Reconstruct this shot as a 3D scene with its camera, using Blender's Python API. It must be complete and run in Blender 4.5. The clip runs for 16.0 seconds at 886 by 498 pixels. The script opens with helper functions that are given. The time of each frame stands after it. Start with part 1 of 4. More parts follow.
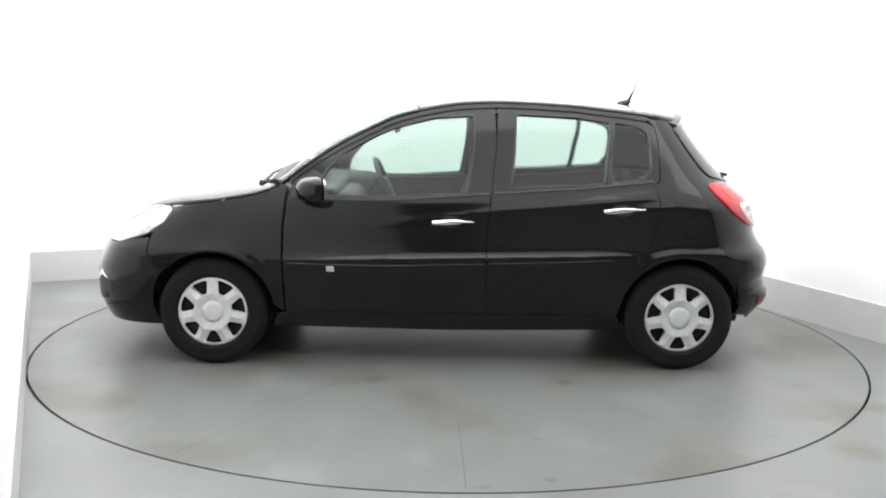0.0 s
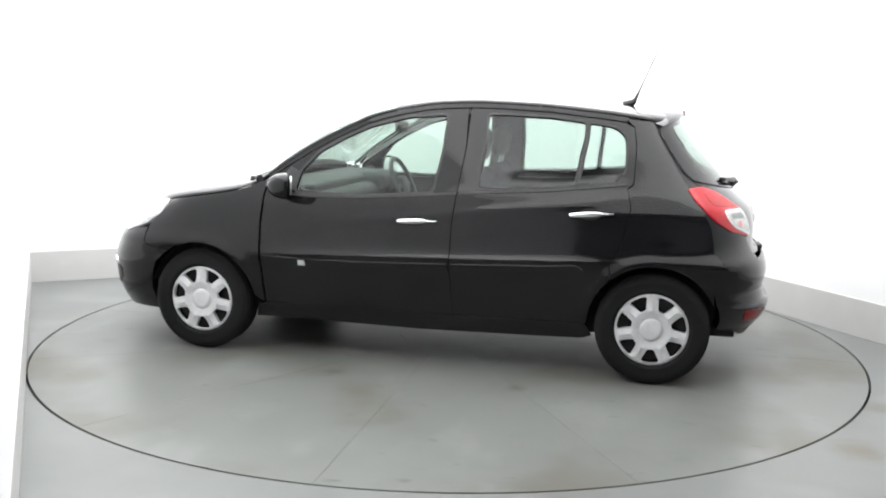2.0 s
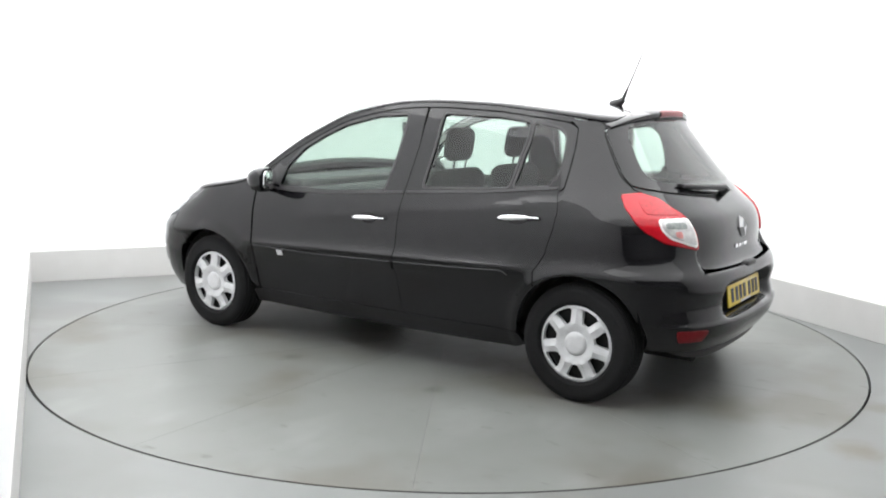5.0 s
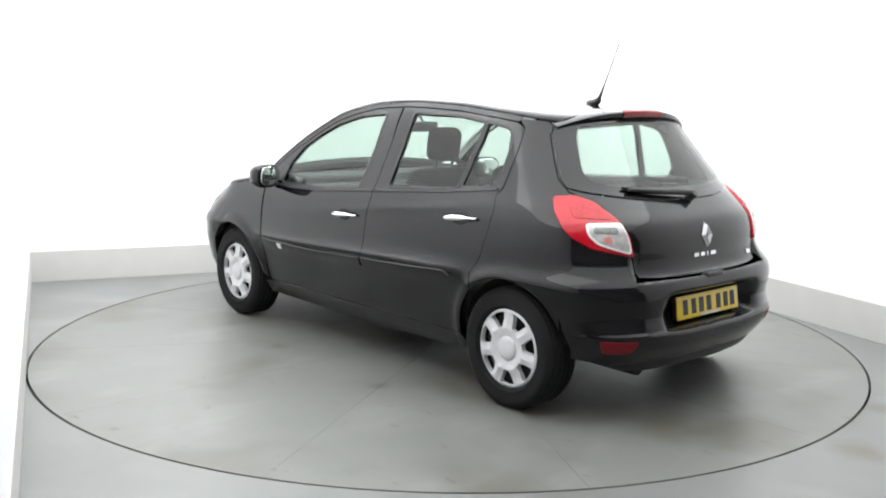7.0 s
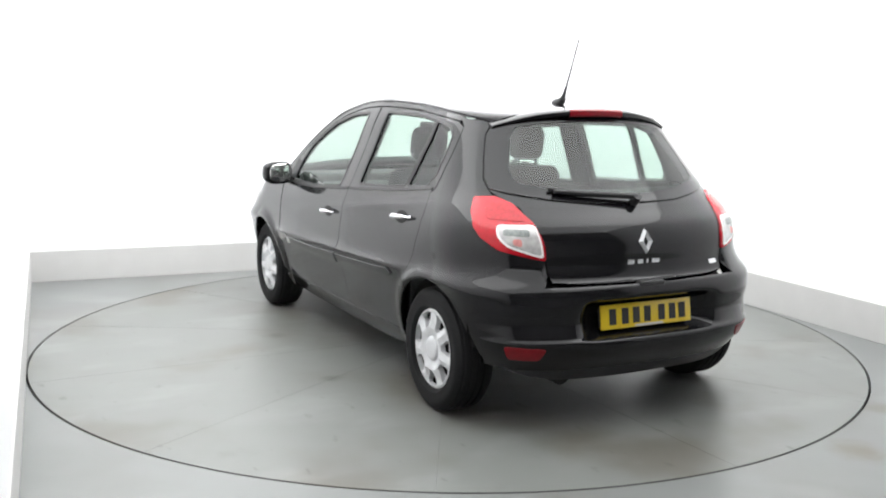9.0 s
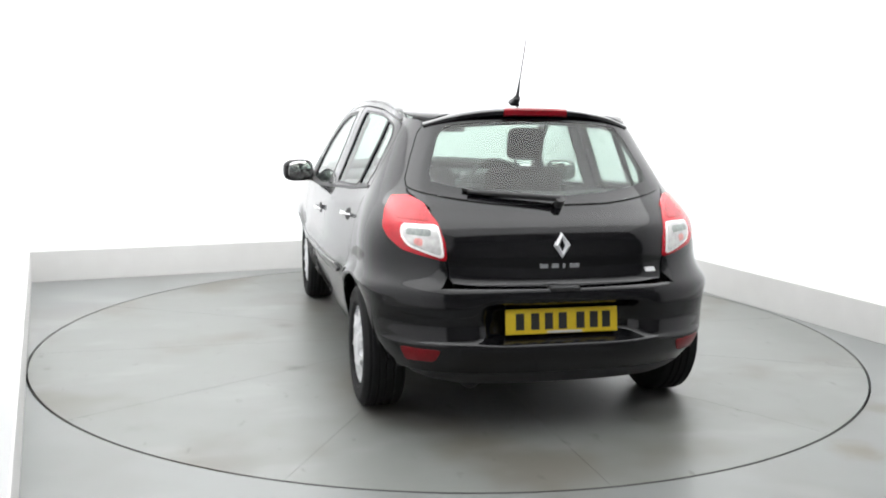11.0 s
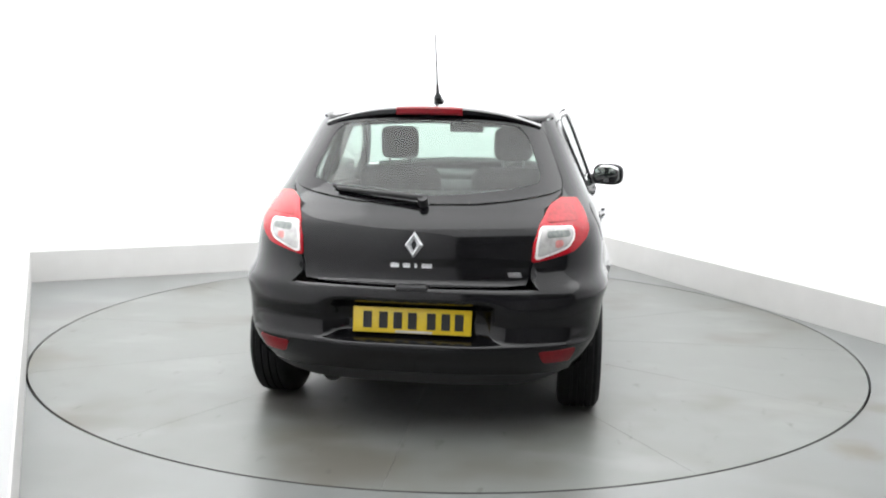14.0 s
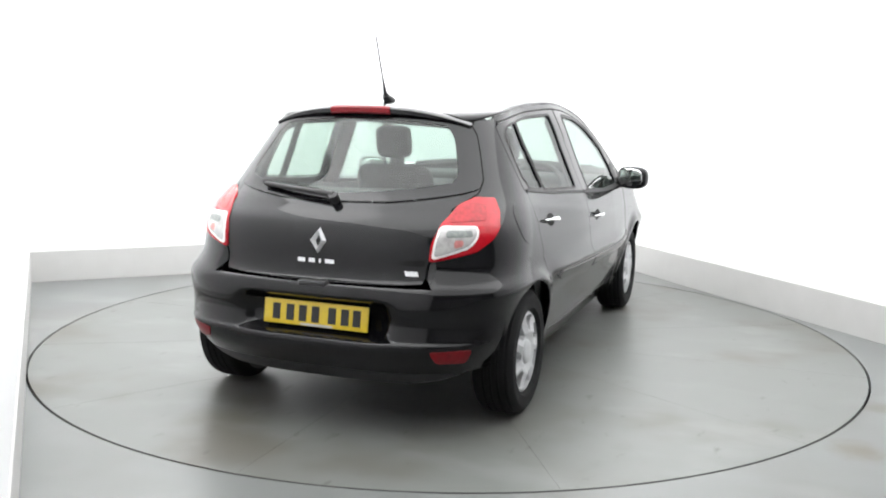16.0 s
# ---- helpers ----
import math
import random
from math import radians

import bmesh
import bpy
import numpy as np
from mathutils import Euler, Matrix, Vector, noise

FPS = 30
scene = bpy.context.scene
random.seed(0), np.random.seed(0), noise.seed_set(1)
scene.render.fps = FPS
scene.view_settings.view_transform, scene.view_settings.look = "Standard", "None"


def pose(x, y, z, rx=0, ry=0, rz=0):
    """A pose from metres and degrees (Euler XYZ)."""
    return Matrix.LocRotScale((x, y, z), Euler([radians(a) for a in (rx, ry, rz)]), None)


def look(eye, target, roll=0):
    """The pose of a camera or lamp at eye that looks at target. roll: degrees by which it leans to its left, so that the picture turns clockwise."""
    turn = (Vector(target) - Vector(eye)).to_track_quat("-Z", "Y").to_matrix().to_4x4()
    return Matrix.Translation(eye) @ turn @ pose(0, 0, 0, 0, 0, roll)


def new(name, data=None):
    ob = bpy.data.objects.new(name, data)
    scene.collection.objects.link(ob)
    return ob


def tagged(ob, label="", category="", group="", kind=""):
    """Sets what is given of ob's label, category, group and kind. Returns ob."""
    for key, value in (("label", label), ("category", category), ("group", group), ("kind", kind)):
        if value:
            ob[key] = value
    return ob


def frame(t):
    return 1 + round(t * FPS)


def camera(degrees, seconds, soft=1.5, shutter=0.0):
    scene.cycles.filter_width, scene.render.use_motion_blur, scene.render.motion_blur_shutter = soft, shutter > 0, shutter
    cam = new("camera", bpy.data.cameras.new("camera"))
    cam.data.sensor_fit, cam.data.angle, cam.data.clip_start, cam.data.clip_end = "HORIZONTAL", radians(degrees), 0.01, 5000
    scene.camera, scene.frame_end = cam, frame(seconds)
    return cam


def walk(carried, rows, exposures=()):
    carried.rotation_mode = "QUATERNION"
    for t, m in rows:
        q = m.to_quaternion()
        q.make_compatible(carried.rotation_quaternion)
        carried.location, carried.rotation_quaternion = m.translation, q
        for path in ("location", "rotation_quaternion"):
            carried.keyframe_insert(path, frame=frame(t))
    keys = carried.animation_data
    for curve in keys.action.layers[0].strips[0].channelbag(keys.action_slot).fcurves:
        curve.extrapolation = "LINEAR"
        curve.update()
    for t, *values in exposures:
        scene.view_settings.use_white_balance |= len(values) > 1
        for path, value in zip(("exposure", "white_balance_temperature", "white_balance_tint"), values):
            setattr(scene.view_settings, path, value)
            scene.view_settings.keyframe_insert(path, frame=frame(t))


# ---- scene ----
# ---- camera: still, on its stand before the open side of the photo booth ----
EYE = (0.0, -5.739, 1.44)
YAW, PITCH, ROLL = radians(-0.382), radians(8.882), 0.94
AIM = (EYE[0] + 5 * math.sin(YAW) * math.cos(PITCH), EYE[1] + 5 * math.cos(YAW) * math.cos(PITCH), EYE[2] - 5 * math.sin(PITCH))
cam = camera(50.98, 16.0, soft=2.0)
walk(cam, [(0.0, look(EYE, AIM, ROLL)), (16.0, look(EYE, AIM, ROLL))])

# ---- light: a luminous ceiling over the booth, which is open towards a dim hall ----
world = bpy.data.worlds.new("air")
world.use_nodes = True
world.node_tree.nodes["Background"].inputs["Color"].default_value = (0.8, 0.85, 0.9, 1)
world.node_tree.nodes["Background"].inputs["Strength"].default_value = 0.02
scene.world = world
scene.view_settings.exposure = 0.0
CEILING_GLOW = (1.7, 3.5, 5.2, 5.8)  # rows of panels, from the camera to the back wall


# ---- materials ----
def material(name, base, rough=0.5, metal=0.0, coat=0.0, spec=0.5, vary=0.0, scale=8.0, bump_by=0.0, bump_scale=60.0, rough_vary=0.0, second=None, big=1.2, coat_ior=1.5, coat_rough=0.03):
    """A procedural surface: base colour varied at two scales, with fine relief."""
    m = bpy.data.materials.new(name)
    m.use_nodes = True
    nt = m.node_tree
    b = nt.nodes["Principled BSDF"]
    b.inputs["Base Color"].default_value = (*base, 1)
    b.inputs["Roughness"].default_value = rough
    b.inputs["Metallic"].default_value = metal
    b.inputs["Coat Weight"].default_value = coat
    b.inputs["Coat Roughness"].default_value = coat_rough
    b.inputs["Coat IOR"].default_value = coat_ior
    b.inputs["Specular IOR Level"].default_value = spec
    co = nt.nodes.new("ShaderNodeTexCoord")
    if vary:
        grain = nt.nodes.new("ShaderNodeTexNoise")
        grain.inputs["Scale"].default_value, grain.inputs["Detail"].default_value = scale, 3
        patch = nt.nodes.new("ShaderNodeTexNoise")
        patch.inputs["Scale"].default_value, patch.inputs["Detail"].default_value = big, 2
        for n in (grain, patch):
            nt.links.new(co.outputs["Object"], n.inputs["Vector"])
        add = nt.nodes.new("ShaderNodeMath")
        add.operation = "ADD"
        nt.links.new(grain.outputs["Fac"], add.inputs[0])
        nt.links.new(patch.outputs["Fac"], add.inputs[1])
        ramp = nt.nodes.new("ShaderNodeMapRange")
        ramp.inputs["From Min"].default_value, ramp.inputs["From Max"].default_value = 0.6, 1.4
        nt.links.new(add.outputs[0], ramp.inputs["Value"])
        mix = nt.nodes.new("ShaderNodeMix")
        mix.data_type = "RGBA"
        low = second if second else tuple(c * (1 - vary) for c in base)
        mix.inputs["A"].default_value = (*low, 1)
        mix.inputs["B"].default_value = (*(min(1, c * (1 + vary)) for c in base), 1)
        nt.links.new(ramp.outputs["Result"], mix.inputs["Factor"])
        nt.links.new(mix.outputs["Result"], b.inputs["Base Color"])
        if rough_vary:
            rr = nt.nodes.new("ShaderNodeMapRange")
            rr.interpolation_type = "SMOOTHERSTEP"
            rr.inputs["From Min"].default_value, rr.inputs["From Max"].default_value = 0.2, 0.8
            rr.inputs["To Min"].default_value, rr.inputs["To Max"].default_value = rough - rough_vary, rough + rough_vary
            nt.links.new(patch.outputs["Fac"], rr.inputs["Value"])
            nt.links.new(rr.outputs["Result"], b.inputs["Roughness"])
    if bump_by:
        fine = nt.nodes.new("ShaderNodeTexNoise")
        fine.inputs["Scale"].default_value, fine.inputs["Detail"].default_value = bump_scale, 4
        nt.links.new(co.outputs["Object"], fine.inputs["Vector"])
        bn = nt.nodes.new("ShaderNodeBump")
        bn.inputs["Strength"].default_value, bn.inputs["Distance"].default_value = bump_by, 0.002
        nt.links.new(fine.outputs["Fac"], bn.inputs["Height"])
        nt.links.new(bn.outputs["Normal"], b.inputs["Normal"])
    return m


def pane_material(name, tint, rough=0.0, dust=0.0):
    """Thin tinted glass: clear through, glossy by Fresnel, with a film of dust in clouds."""
    m = bpy.data.materials.new(name)
    m.use_nodes = True
    nt = m.node_tree
    nt.nodes.remove(nt.nodes["Principled BSDF"])
    clear, gloss, fres, power, mix = (nt.nodes.new("ShaderNode" + k) for k in ("BsdfTransparent", "BsdfGlossy", "LayerWeight", "Math", "MixShader"))
    fade = nt.nodes.new("ShaderNodeMapRange")
    clear.inputs["Color"].default_value = (*tint, 1)
    gloss.inputs["Roughness"].default_value = rough
    fres.inputs["Blend"].default_value = 0.5
    power.operation = "POWER"
    power.inputs[1].default_value = 5.0
    fade.inputs["To Min"].default_value, fade.inputs["To Max"].default_value = 0.045, 1.0
    nt.links.new(fres.outputs["Facing"], power.inputs[0])
    nt.links.new(power.outputs[0], fade.inputs["Value"])
    nt.links.new(fade.outputs["Result"], mix.inputs[0])
    body = clear
    if dust:
        film, body, co, cloud, amount = (nt.nodes.new("ShaderNode" + k) for k in ("BsdfDiffuse", "MixShader", "TexCoord", "TexNoise", "MapRange"))
        film.inputs["Color"].default_value = (0.42, 0.43, 0.42, 1)
        cloud.inputs["Scale"].default_value, cloud.inputs["Detail"].default_value = 3.2, 4
        amount.inputs["From Min"].default_value, amount.inputs["From Max"].default_value = 0.42, 0.72
        amount.inputs["To Min"].default_value, amount.inputs["To Max"].default_value = dust * 0.3, dust
        nt.links.new(co.outputs["Object"], cloud.inputs["Vector"])
        nt.links.new(cloud.outputs["Fac"], amount.inputs["Value"])
        nt.links.new(amount.outputs["Result"], body.inputs[0])
        nt.links.new(clear.outputs[0], body.inputs[1])
        nt.links.new(film.outputs[0], body.inputs[2])
    nt.links.new(body.outputs[0], mix.inputs[1])
    nt.links.new(gloss.outputs[0], mix.inputs[2])
    nt.links.new(mix.outputs[0], nt.nodes["Material Output"].inputs["Surface"])
    return m


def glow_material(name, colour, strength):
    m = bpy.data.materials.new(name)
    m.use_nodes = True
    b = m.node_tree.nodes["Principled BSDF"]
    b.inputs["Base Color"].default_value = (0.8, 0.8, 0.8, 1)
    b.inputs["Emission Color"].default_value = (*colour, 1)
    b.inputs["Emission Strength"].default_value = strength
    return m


PAINT = material("black_car_paint", (0.0045, 0.0044, 0.0054), rough=0.5, coat=1.0, coat_ior=1.42, coat_rough=0.085, spec=0.03, vary=0.25, scale=900, big=3)
TRIM = material("black_textured_plastic", (0.018, 0.018, 0.019), rough=0.5, vary=0.3, scale=120, bump_by=0.2, bump_scale=400)
DARK = material("black_underbody", (0.008, 0.008, 0.008), rough=0.8, vary=0.4, scale=20)
RUBBER = material("tyre_rubber", (0.0055, 0.0055, 0.006), rough=0.85, spec=0.3, vary=0.3, scale=60, bump_by=0.25, bump_scale=150)
SILVER = material("silver_painted_plastic", (0.57, 0.575, 0.585), rough=0.34, metal=0.0, vary=0.12, scale=40, bump_by=0.05, bump_scale=200)
CHROME = material("chrome", (0.78, 0.79, 0.8), rough=0.12, metal=1.0, vary=0.06, scale=30)
RED = material("red_lamp_lens", (0.40, 0.004, 0.012), rough=0.2, coat=0.6, spec=0.2, vary=0.25, scale=30, bump_by=0.2, bump_scale=90)
DIMRED = material("dark_red_reflector", (0.17, 0.003, 0.008), rough=0.3, coat=0.2, spec=0.2, vary=0.3, scale=50)
CLEAR = material("clear_lamp_lens", (0.80, 0.76, 0.75), rough=0.14, metal=0.0, coat=1.0, vary=0.3, scale=22, bump_by=0.25, bump_scale=50)
DEEPRED = material("ribbed_red_lens", (0.33, 0.004, 0.010), rough=0.25, coat=0.5, spec=0.2, vary=0.5, scale=55, bump_by=0.4, bump_scale=110)
BOWL = material("shaded_lamp_bowl", (0.24, 0.26, 0.25), rough=0.25, metal=0.4, vary=0.5, scale=60, bump_by=0.3, bump_scale=60)
BULB = material("pinkish_bulb_cover", (0.50, 0.20, 0.19), rough=0.2, coat=0.5, vary=0.3, scale=60)
REFLECTOR = material("lamp_reflector", (0.52, 0.51, 0.50), rough=0.25, metal=0.3, coat=0.8, vary=0.45, scale=26, bump_by=0.5, bump_scale=45)
HEADLIGHT = material("clear_headlamp_lens", (0.42, 0.43, 0.44), rough=0.22, metal=0.2, coat=0.7, vary=0.3, scale=18)
YELLOW = material("yellow_plate_face", (0.70, 0.50, 0.014), rough=0.35, coat=0.4, vary=0.08, scale=60)
INK = material("black_plate_ink", (0.015, 0.015, 0.015), rough=0.5)
CLOTH = material("dark_grey_seat_cloth", (0.022, 0.023, 0.025), rough=0.9, vary=0.4, scale=160, bump_by=0.4, bump_scale=300)
DASH = material("grey_cabin_plastic", (0.026, 0.027, 0.028), rough=0.65, vary=0.25, scale=70, bump_by=0.2, bump_scale=300)
LINING = material("pale_grey_headlining", (0.45, 0.45, 0.44), rough=0.9, vary=0.1, scale=60, bump_by=0.2, bump_scale=200)
PANE = pane_material("green_tinted_glass", (0.61, 0.705, 0.655))
REAR_PANE = pane_material("dusty_tinted_glass", (0.60, 0.70, 0.65), dust=0.09)
MIRROR = material("mirror_glass", (0.8, 0.8, 0.8), rough=0.03, metal=1.0)
FLOOR = material("grey_painted_concrete", (0.152, 0.158, 0.155), rough=0.36, vary=0.03, scale=5, big=0.7, rough_vary=0.05, bump_by=0.015, bump_scale=25)
WALL = material("white_painted_board", (0.90, 0.90, 0.905), rough=0.6, vary=0.015, scale=2.5, bump_by=0.02, bump_scale=80)
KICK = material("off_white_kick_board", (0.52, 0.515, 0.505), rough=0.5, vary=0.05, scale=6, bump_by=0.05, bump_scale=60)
HALL = material("dim_hall_wall", (0.42, 0.42, 0.425), rough=0.8, vary=0.2, scale=3)
PIT = material("dark_gap", (0.012, 0.012, 0.012), rough=0.9)
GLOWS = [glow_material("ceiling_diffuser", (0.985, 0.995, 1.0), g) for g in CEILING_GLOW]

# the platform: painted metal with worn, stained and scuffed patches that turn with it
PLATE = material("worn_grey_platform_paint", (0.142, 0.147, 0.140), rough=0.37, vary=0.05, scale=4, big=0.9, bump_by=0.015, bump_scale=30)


def stain_or_sheen(m, colour, scale, low, high, amount, stretch=(1, 1, 1)):
    """Lays blotches of another colour, dirt or painted sheen, over a material's base colour."""
    nt = m.node_tree
    b = nt.nodes["Principled BSDF"]
    src = b.inputs["Base Color"].links[0].from_socket
    co, mp, no, rg, mx = (nt.nodes.new("ShaderNode" + k) for k in ("TexCoord", "Mapping", "TexNoise", "MapRange", "Mix"))
    mp.inputs["Scale"].default_value = stretch
    no.inputs["Scale"].default_value, no.inputs["Detail"].default_value, no.inputs["Roughness"].default_value = scale, 3, 0.5
    rg.interpolation_type = "SMOOTHERSTEP"
    rg.inputs["From Min"].default_value, rg.inputs["From Max"].default_value, rg.inputs["To Max"].default_value = low, high, amount
    mx.data_type = "RGBA"
    nt.links.new(co.outputs["Object"], mp.inputs["Vector"])
    nt.links.new(mp.outputs["Vector"], no.inputs["Vector"])
    nt.links.new(no.outputs["Fac"], rg.inputs["Value"])
    nt.links.new(rg.outputs["Result"], mx.inputs["Factor"])
    nt.links.new(src, mx.inputs["A"])
    mx.inputs["B"].default_value = (*colour, 1)
    nt.links.new(mx.outputs["Result"], b.inputs["Base Color"])


stain_or_sheen(PLATE, (0.080, 0.069, 0.051), 1.1, 0.45, 0.70, 0.65)
stain_or_sheen(PLATE, (0.06, 0.055, 0.048), 3.0, 0.58, 0.9, 0.3, (1, 1.6, 1))
# pale streaks: cloudy reflections on the platform, put into its colour
stain_or_sheen(PLATE, (0.205, 0.211, 0.205), 1.7, 0.50, 0.74, 0.5, (1.4, 0.8, 1))
stain_or_sheen(PLATE, (0.035, 0.031, 0.026), 6.0, 0.63, 0.80, 0.5, (1, 2.2, 1))
stain_or_sheen(FLOOR, (0.105, 0.098, 0.086), 0.9, 0.42, 0.7, 0.4)
# the floor's pale streaks also stand for reflections, as lighter base colour
stain_or_sheen(FLOOR, (0.215, 0.22, 0.215), 1.3, 0.52, 0.74, 0.45, (0.7, 1.6, 1))


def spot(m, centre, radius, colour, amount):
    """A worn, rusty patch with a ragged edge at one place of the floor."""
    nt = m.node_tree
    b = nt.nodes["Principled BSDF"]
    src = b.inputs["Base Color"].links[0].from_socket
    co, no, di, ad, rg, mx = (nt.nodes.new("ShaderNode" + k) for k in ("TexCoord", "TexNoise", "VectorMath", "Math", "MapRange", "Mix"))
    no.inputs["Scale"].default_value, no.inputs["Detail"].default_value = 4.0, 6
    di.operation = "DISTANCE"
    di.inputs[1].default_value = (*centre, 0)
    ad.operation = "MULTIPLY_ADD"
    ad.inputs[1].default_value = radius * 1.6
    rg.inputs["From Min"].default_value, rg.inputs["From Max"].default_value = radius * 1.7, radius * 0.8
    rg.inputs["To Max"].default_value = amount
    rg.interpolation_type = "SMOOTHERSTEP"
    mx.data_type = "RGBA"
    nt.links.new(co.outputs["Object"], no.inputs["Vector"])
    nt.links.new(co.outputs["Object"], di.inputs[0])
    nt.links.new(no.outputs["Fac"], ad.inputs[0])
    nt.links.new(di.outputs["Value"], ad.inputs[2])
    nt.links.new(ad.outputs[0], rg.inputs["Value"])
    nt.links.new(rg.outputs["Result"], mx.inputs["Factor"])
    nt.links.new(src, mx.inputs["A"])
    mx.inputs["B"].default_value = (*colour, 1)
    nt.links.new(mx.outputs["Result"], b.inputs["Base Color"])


spot(FLOOR, (1.80, -1.92), 0.22, (0.095, 0.072, 0.045), 0.7)
spot(FLOOR, (2.15, -1.35), 0.16, (0.085, 0.072, 0.052), 0.6)
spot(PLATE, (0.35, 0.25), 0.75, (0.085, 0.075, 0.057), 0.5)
spot(PLATE, (-1.35, -0.9), 0.5, (0.09, 0.082, 0.066), 0.3)
spot(PLATE, (1.2, 0.95), 0.4, (0.08, 0.072, 0.058), 0.3)
spot(PLATE, (-1.9, 0.35), 0.35, (0.085, 0.076, 0.058), 0.35)
spot(PLATE, (0.4, 1.0), 0.12, (0.038, 0.035, 0.032), 0.6)
spot(PLATE, (-0.6, 1.0), 0.10, (0.038, 0.035, 0.032), 0.55)


# ---- mesh helpers ----
def part(name, bm, mat, parent, label="", smooth=True):
    """Links a bmesh as one mesh object under a thing or a part."""
    me = bpy.data.meshes.new(name)
    bmesh.ops.recalc_face_normals(bm, faces=bm.faces[:])
    bm.to_mesh(me)
    bm.free()
    me.materials.append(mat)
    if smooth:
        me.shade_smooth()
        me.set_sharp_from_angle(angle=radians(35))
    ob = new(name, me)
    ob.parent = parent
    return tagged(ob, label)


def box(x0, x1, y0, y1, z0, z1, bevel=0.0, segments=2):
    bm = bmesh.new()
    bmesh.ops.create_cube(bm, size=1)
    bmesh.ops.scale(bm, vec=(x1 - x0, y1 - y0, z1 - z0), verts=bm.verts)
    bmesh.ops.translate(bm, vec=((x0 + x1) / 2, (y0 + y1) / 2, (z0 + z1) / 2), verts=bm.verts)
    if bevel:
        bmesh.ops.bevel(bm, geom=bm.edges[:], offset=bevel, segments=segments, affect="EDGES", profile=0.5)
    return bm


def turned(bm, m):
    bmesh.ops.transform(bm, matrix=m, verts=bm.verts)
    return bm


def merged(*parts):
    out = bmesh.new()
    for b in parts:
        me = bpy.data.meshes.new("scrap")
        b.to_mesh(me)
        b.free()
        out.from_mesh(me)
        bpy.data.meshes.remove(me)
    return out


def lathe(profile, steps=48):
    """Profile of (radius, y) turned about the y axis."""
    bm = bmesh.new()
    rings = []
    for r, y in profile:
        if r < 1e-5:
            rings.append([bm.verts.new((0, y, 0))] * steps)
        else:
            rings.append([bm.verts.new((r * math.cos(2 * math.pi * k / steps), y, r * math.sin(2 * math.pi * k / steps))) for k in range(steps)])
    for a, b in zip(rings, rings[1:]):
        for k in range(steps):
            q = [a[k], a[(k + 1) % steps], b[(k + 1) % steps], b[k]]
            q = list(dict.fromkeys(q))
            if len(q) > 2:
                bm.faces.new(q)
    return bm


def tube(points, radius, steps=8, taper=1.0):
    """A round bar along points."""
    bm = bmesh.new()
    pts = [Vector(p) for p in points]
    rings = []
    for i, p in enumerate(pts):
        d = (pts[min(i + 1, len(pts) - 1)] - pts[max(i - 1, 0)]).normalized()
        side = d.cross(Vector((0, 0, 1)))
        if side.length < 1e-3:
            side = d.cross(Vector((0, 1, 0)))
        side.normalize()
        up = side.cross(d)
        r = radius * (1 + (taper - 1) * i / (len(pts) - 1))
        rings.append([bm.verts.new(p + r * (math.cos(2 * math.pi * k / steps) * side + math.sin(2 * math.pi * k / steps) * up)) for k in range(steps)])
    for a, b in zip(rings, rings[1:]):
        for k in range(steps):
            bm.faces.new((a[k], a[(k + 1) % steps], b[(k + 1) % steps], b[k]))
    bm.faces.new(rings[0])
    bm.faces.new(rings[-1])
    return bm


# ---- car body surfaces: x forward, y to the car's left, z up, origin on the ground between the axles ----
def lin(x, table):
    """Smooth interpolation in a short table of (x, value)."""
    if x <= table[0][0]:
        return table[0][1]
    for (a, va), (b, vb) in zip(table, table[1:]):
        if x <= b:
            return va + (vb - va) * (x - a) / (b - a)
    return table[-1][1]


def curve(x, table):
    """Cubic (Catmull-Rom) interpolation in a short table."""
    n = len(table)
    if x <= table[0][0]:
        return table[0][1]
    if x >= table[-1][0]:
        return table[-1][1]
    for i in range(n - 1):
        x0, v0 = table[i]
        x1, v1 = table[i + 1]
        if x <= x1:
            def slope(j):
                if j == 0 or j == n - 1:
                    k = min(j, n - 2)
                    return (table[k + 1][1] - table[k][1]) / (table[k + 1][0] - table[k][0])
                d0 = (table[j][1] - table[j - 1][1]) / (table[j][0] - table[j - 1][0])
                d1 = (table[j + 1][1] - table[j][1]) / (table[j + 1][0] - table[j][0])
                return 0.0 if d0 * d1 <= 0 else 2 * d0 * d1 / (d0 + d1)
            h = x1 - x0
            s = (x - x0) / h
            m0, m1 = slope(i) * h, slope(i + 1) * h
            return (2 * s**3 - 3 * s**2 + 1) * v0 + (s**3 - 2 * s**2 + s) * m0 + (3 * s**2 - 2 * s**3) * v1 + (s**3 - s**2) * m1


SECTION = ((0.12, 0.69), (0.20, 0.747), (0.30, 0.797), (0.42, 0.83), (0.53, 0.855), (0.595, 0.866), (0.64, 0.869), (0.70, 0.868), (0.80, 0.860),
           (0.88, 0.847), (0.94, 0.829), (1.02, 0.796), (1.20, 0.727), (1.35, 0.668), (1.45, 0.615))
REAR = ((0.12, -1.72), (0.20, -1.79), (0.28, -1.845), (0.36, -1.885), (0.46, -1.895), (0.56, -1.893), (0.64, -1.872), (0.70, -1.84),
        (0.76, -1.818), (0.84, -1.803), (0.90, -1.78), (0.98, -1.70), (1.05, -1.625), (1.19, -1.51), (1.36, -1.385), (1.45, -1.33))
NOSE = ((0.12, 1.94), (0.20, 2.025), (0.36, 2.065), (0.48, 2.065), (0.60, 2.015), (0.70, 1.94), (0.78, 1.845), (0.88, 1.62), (0.94, 1.5), (1.45, 1.3))
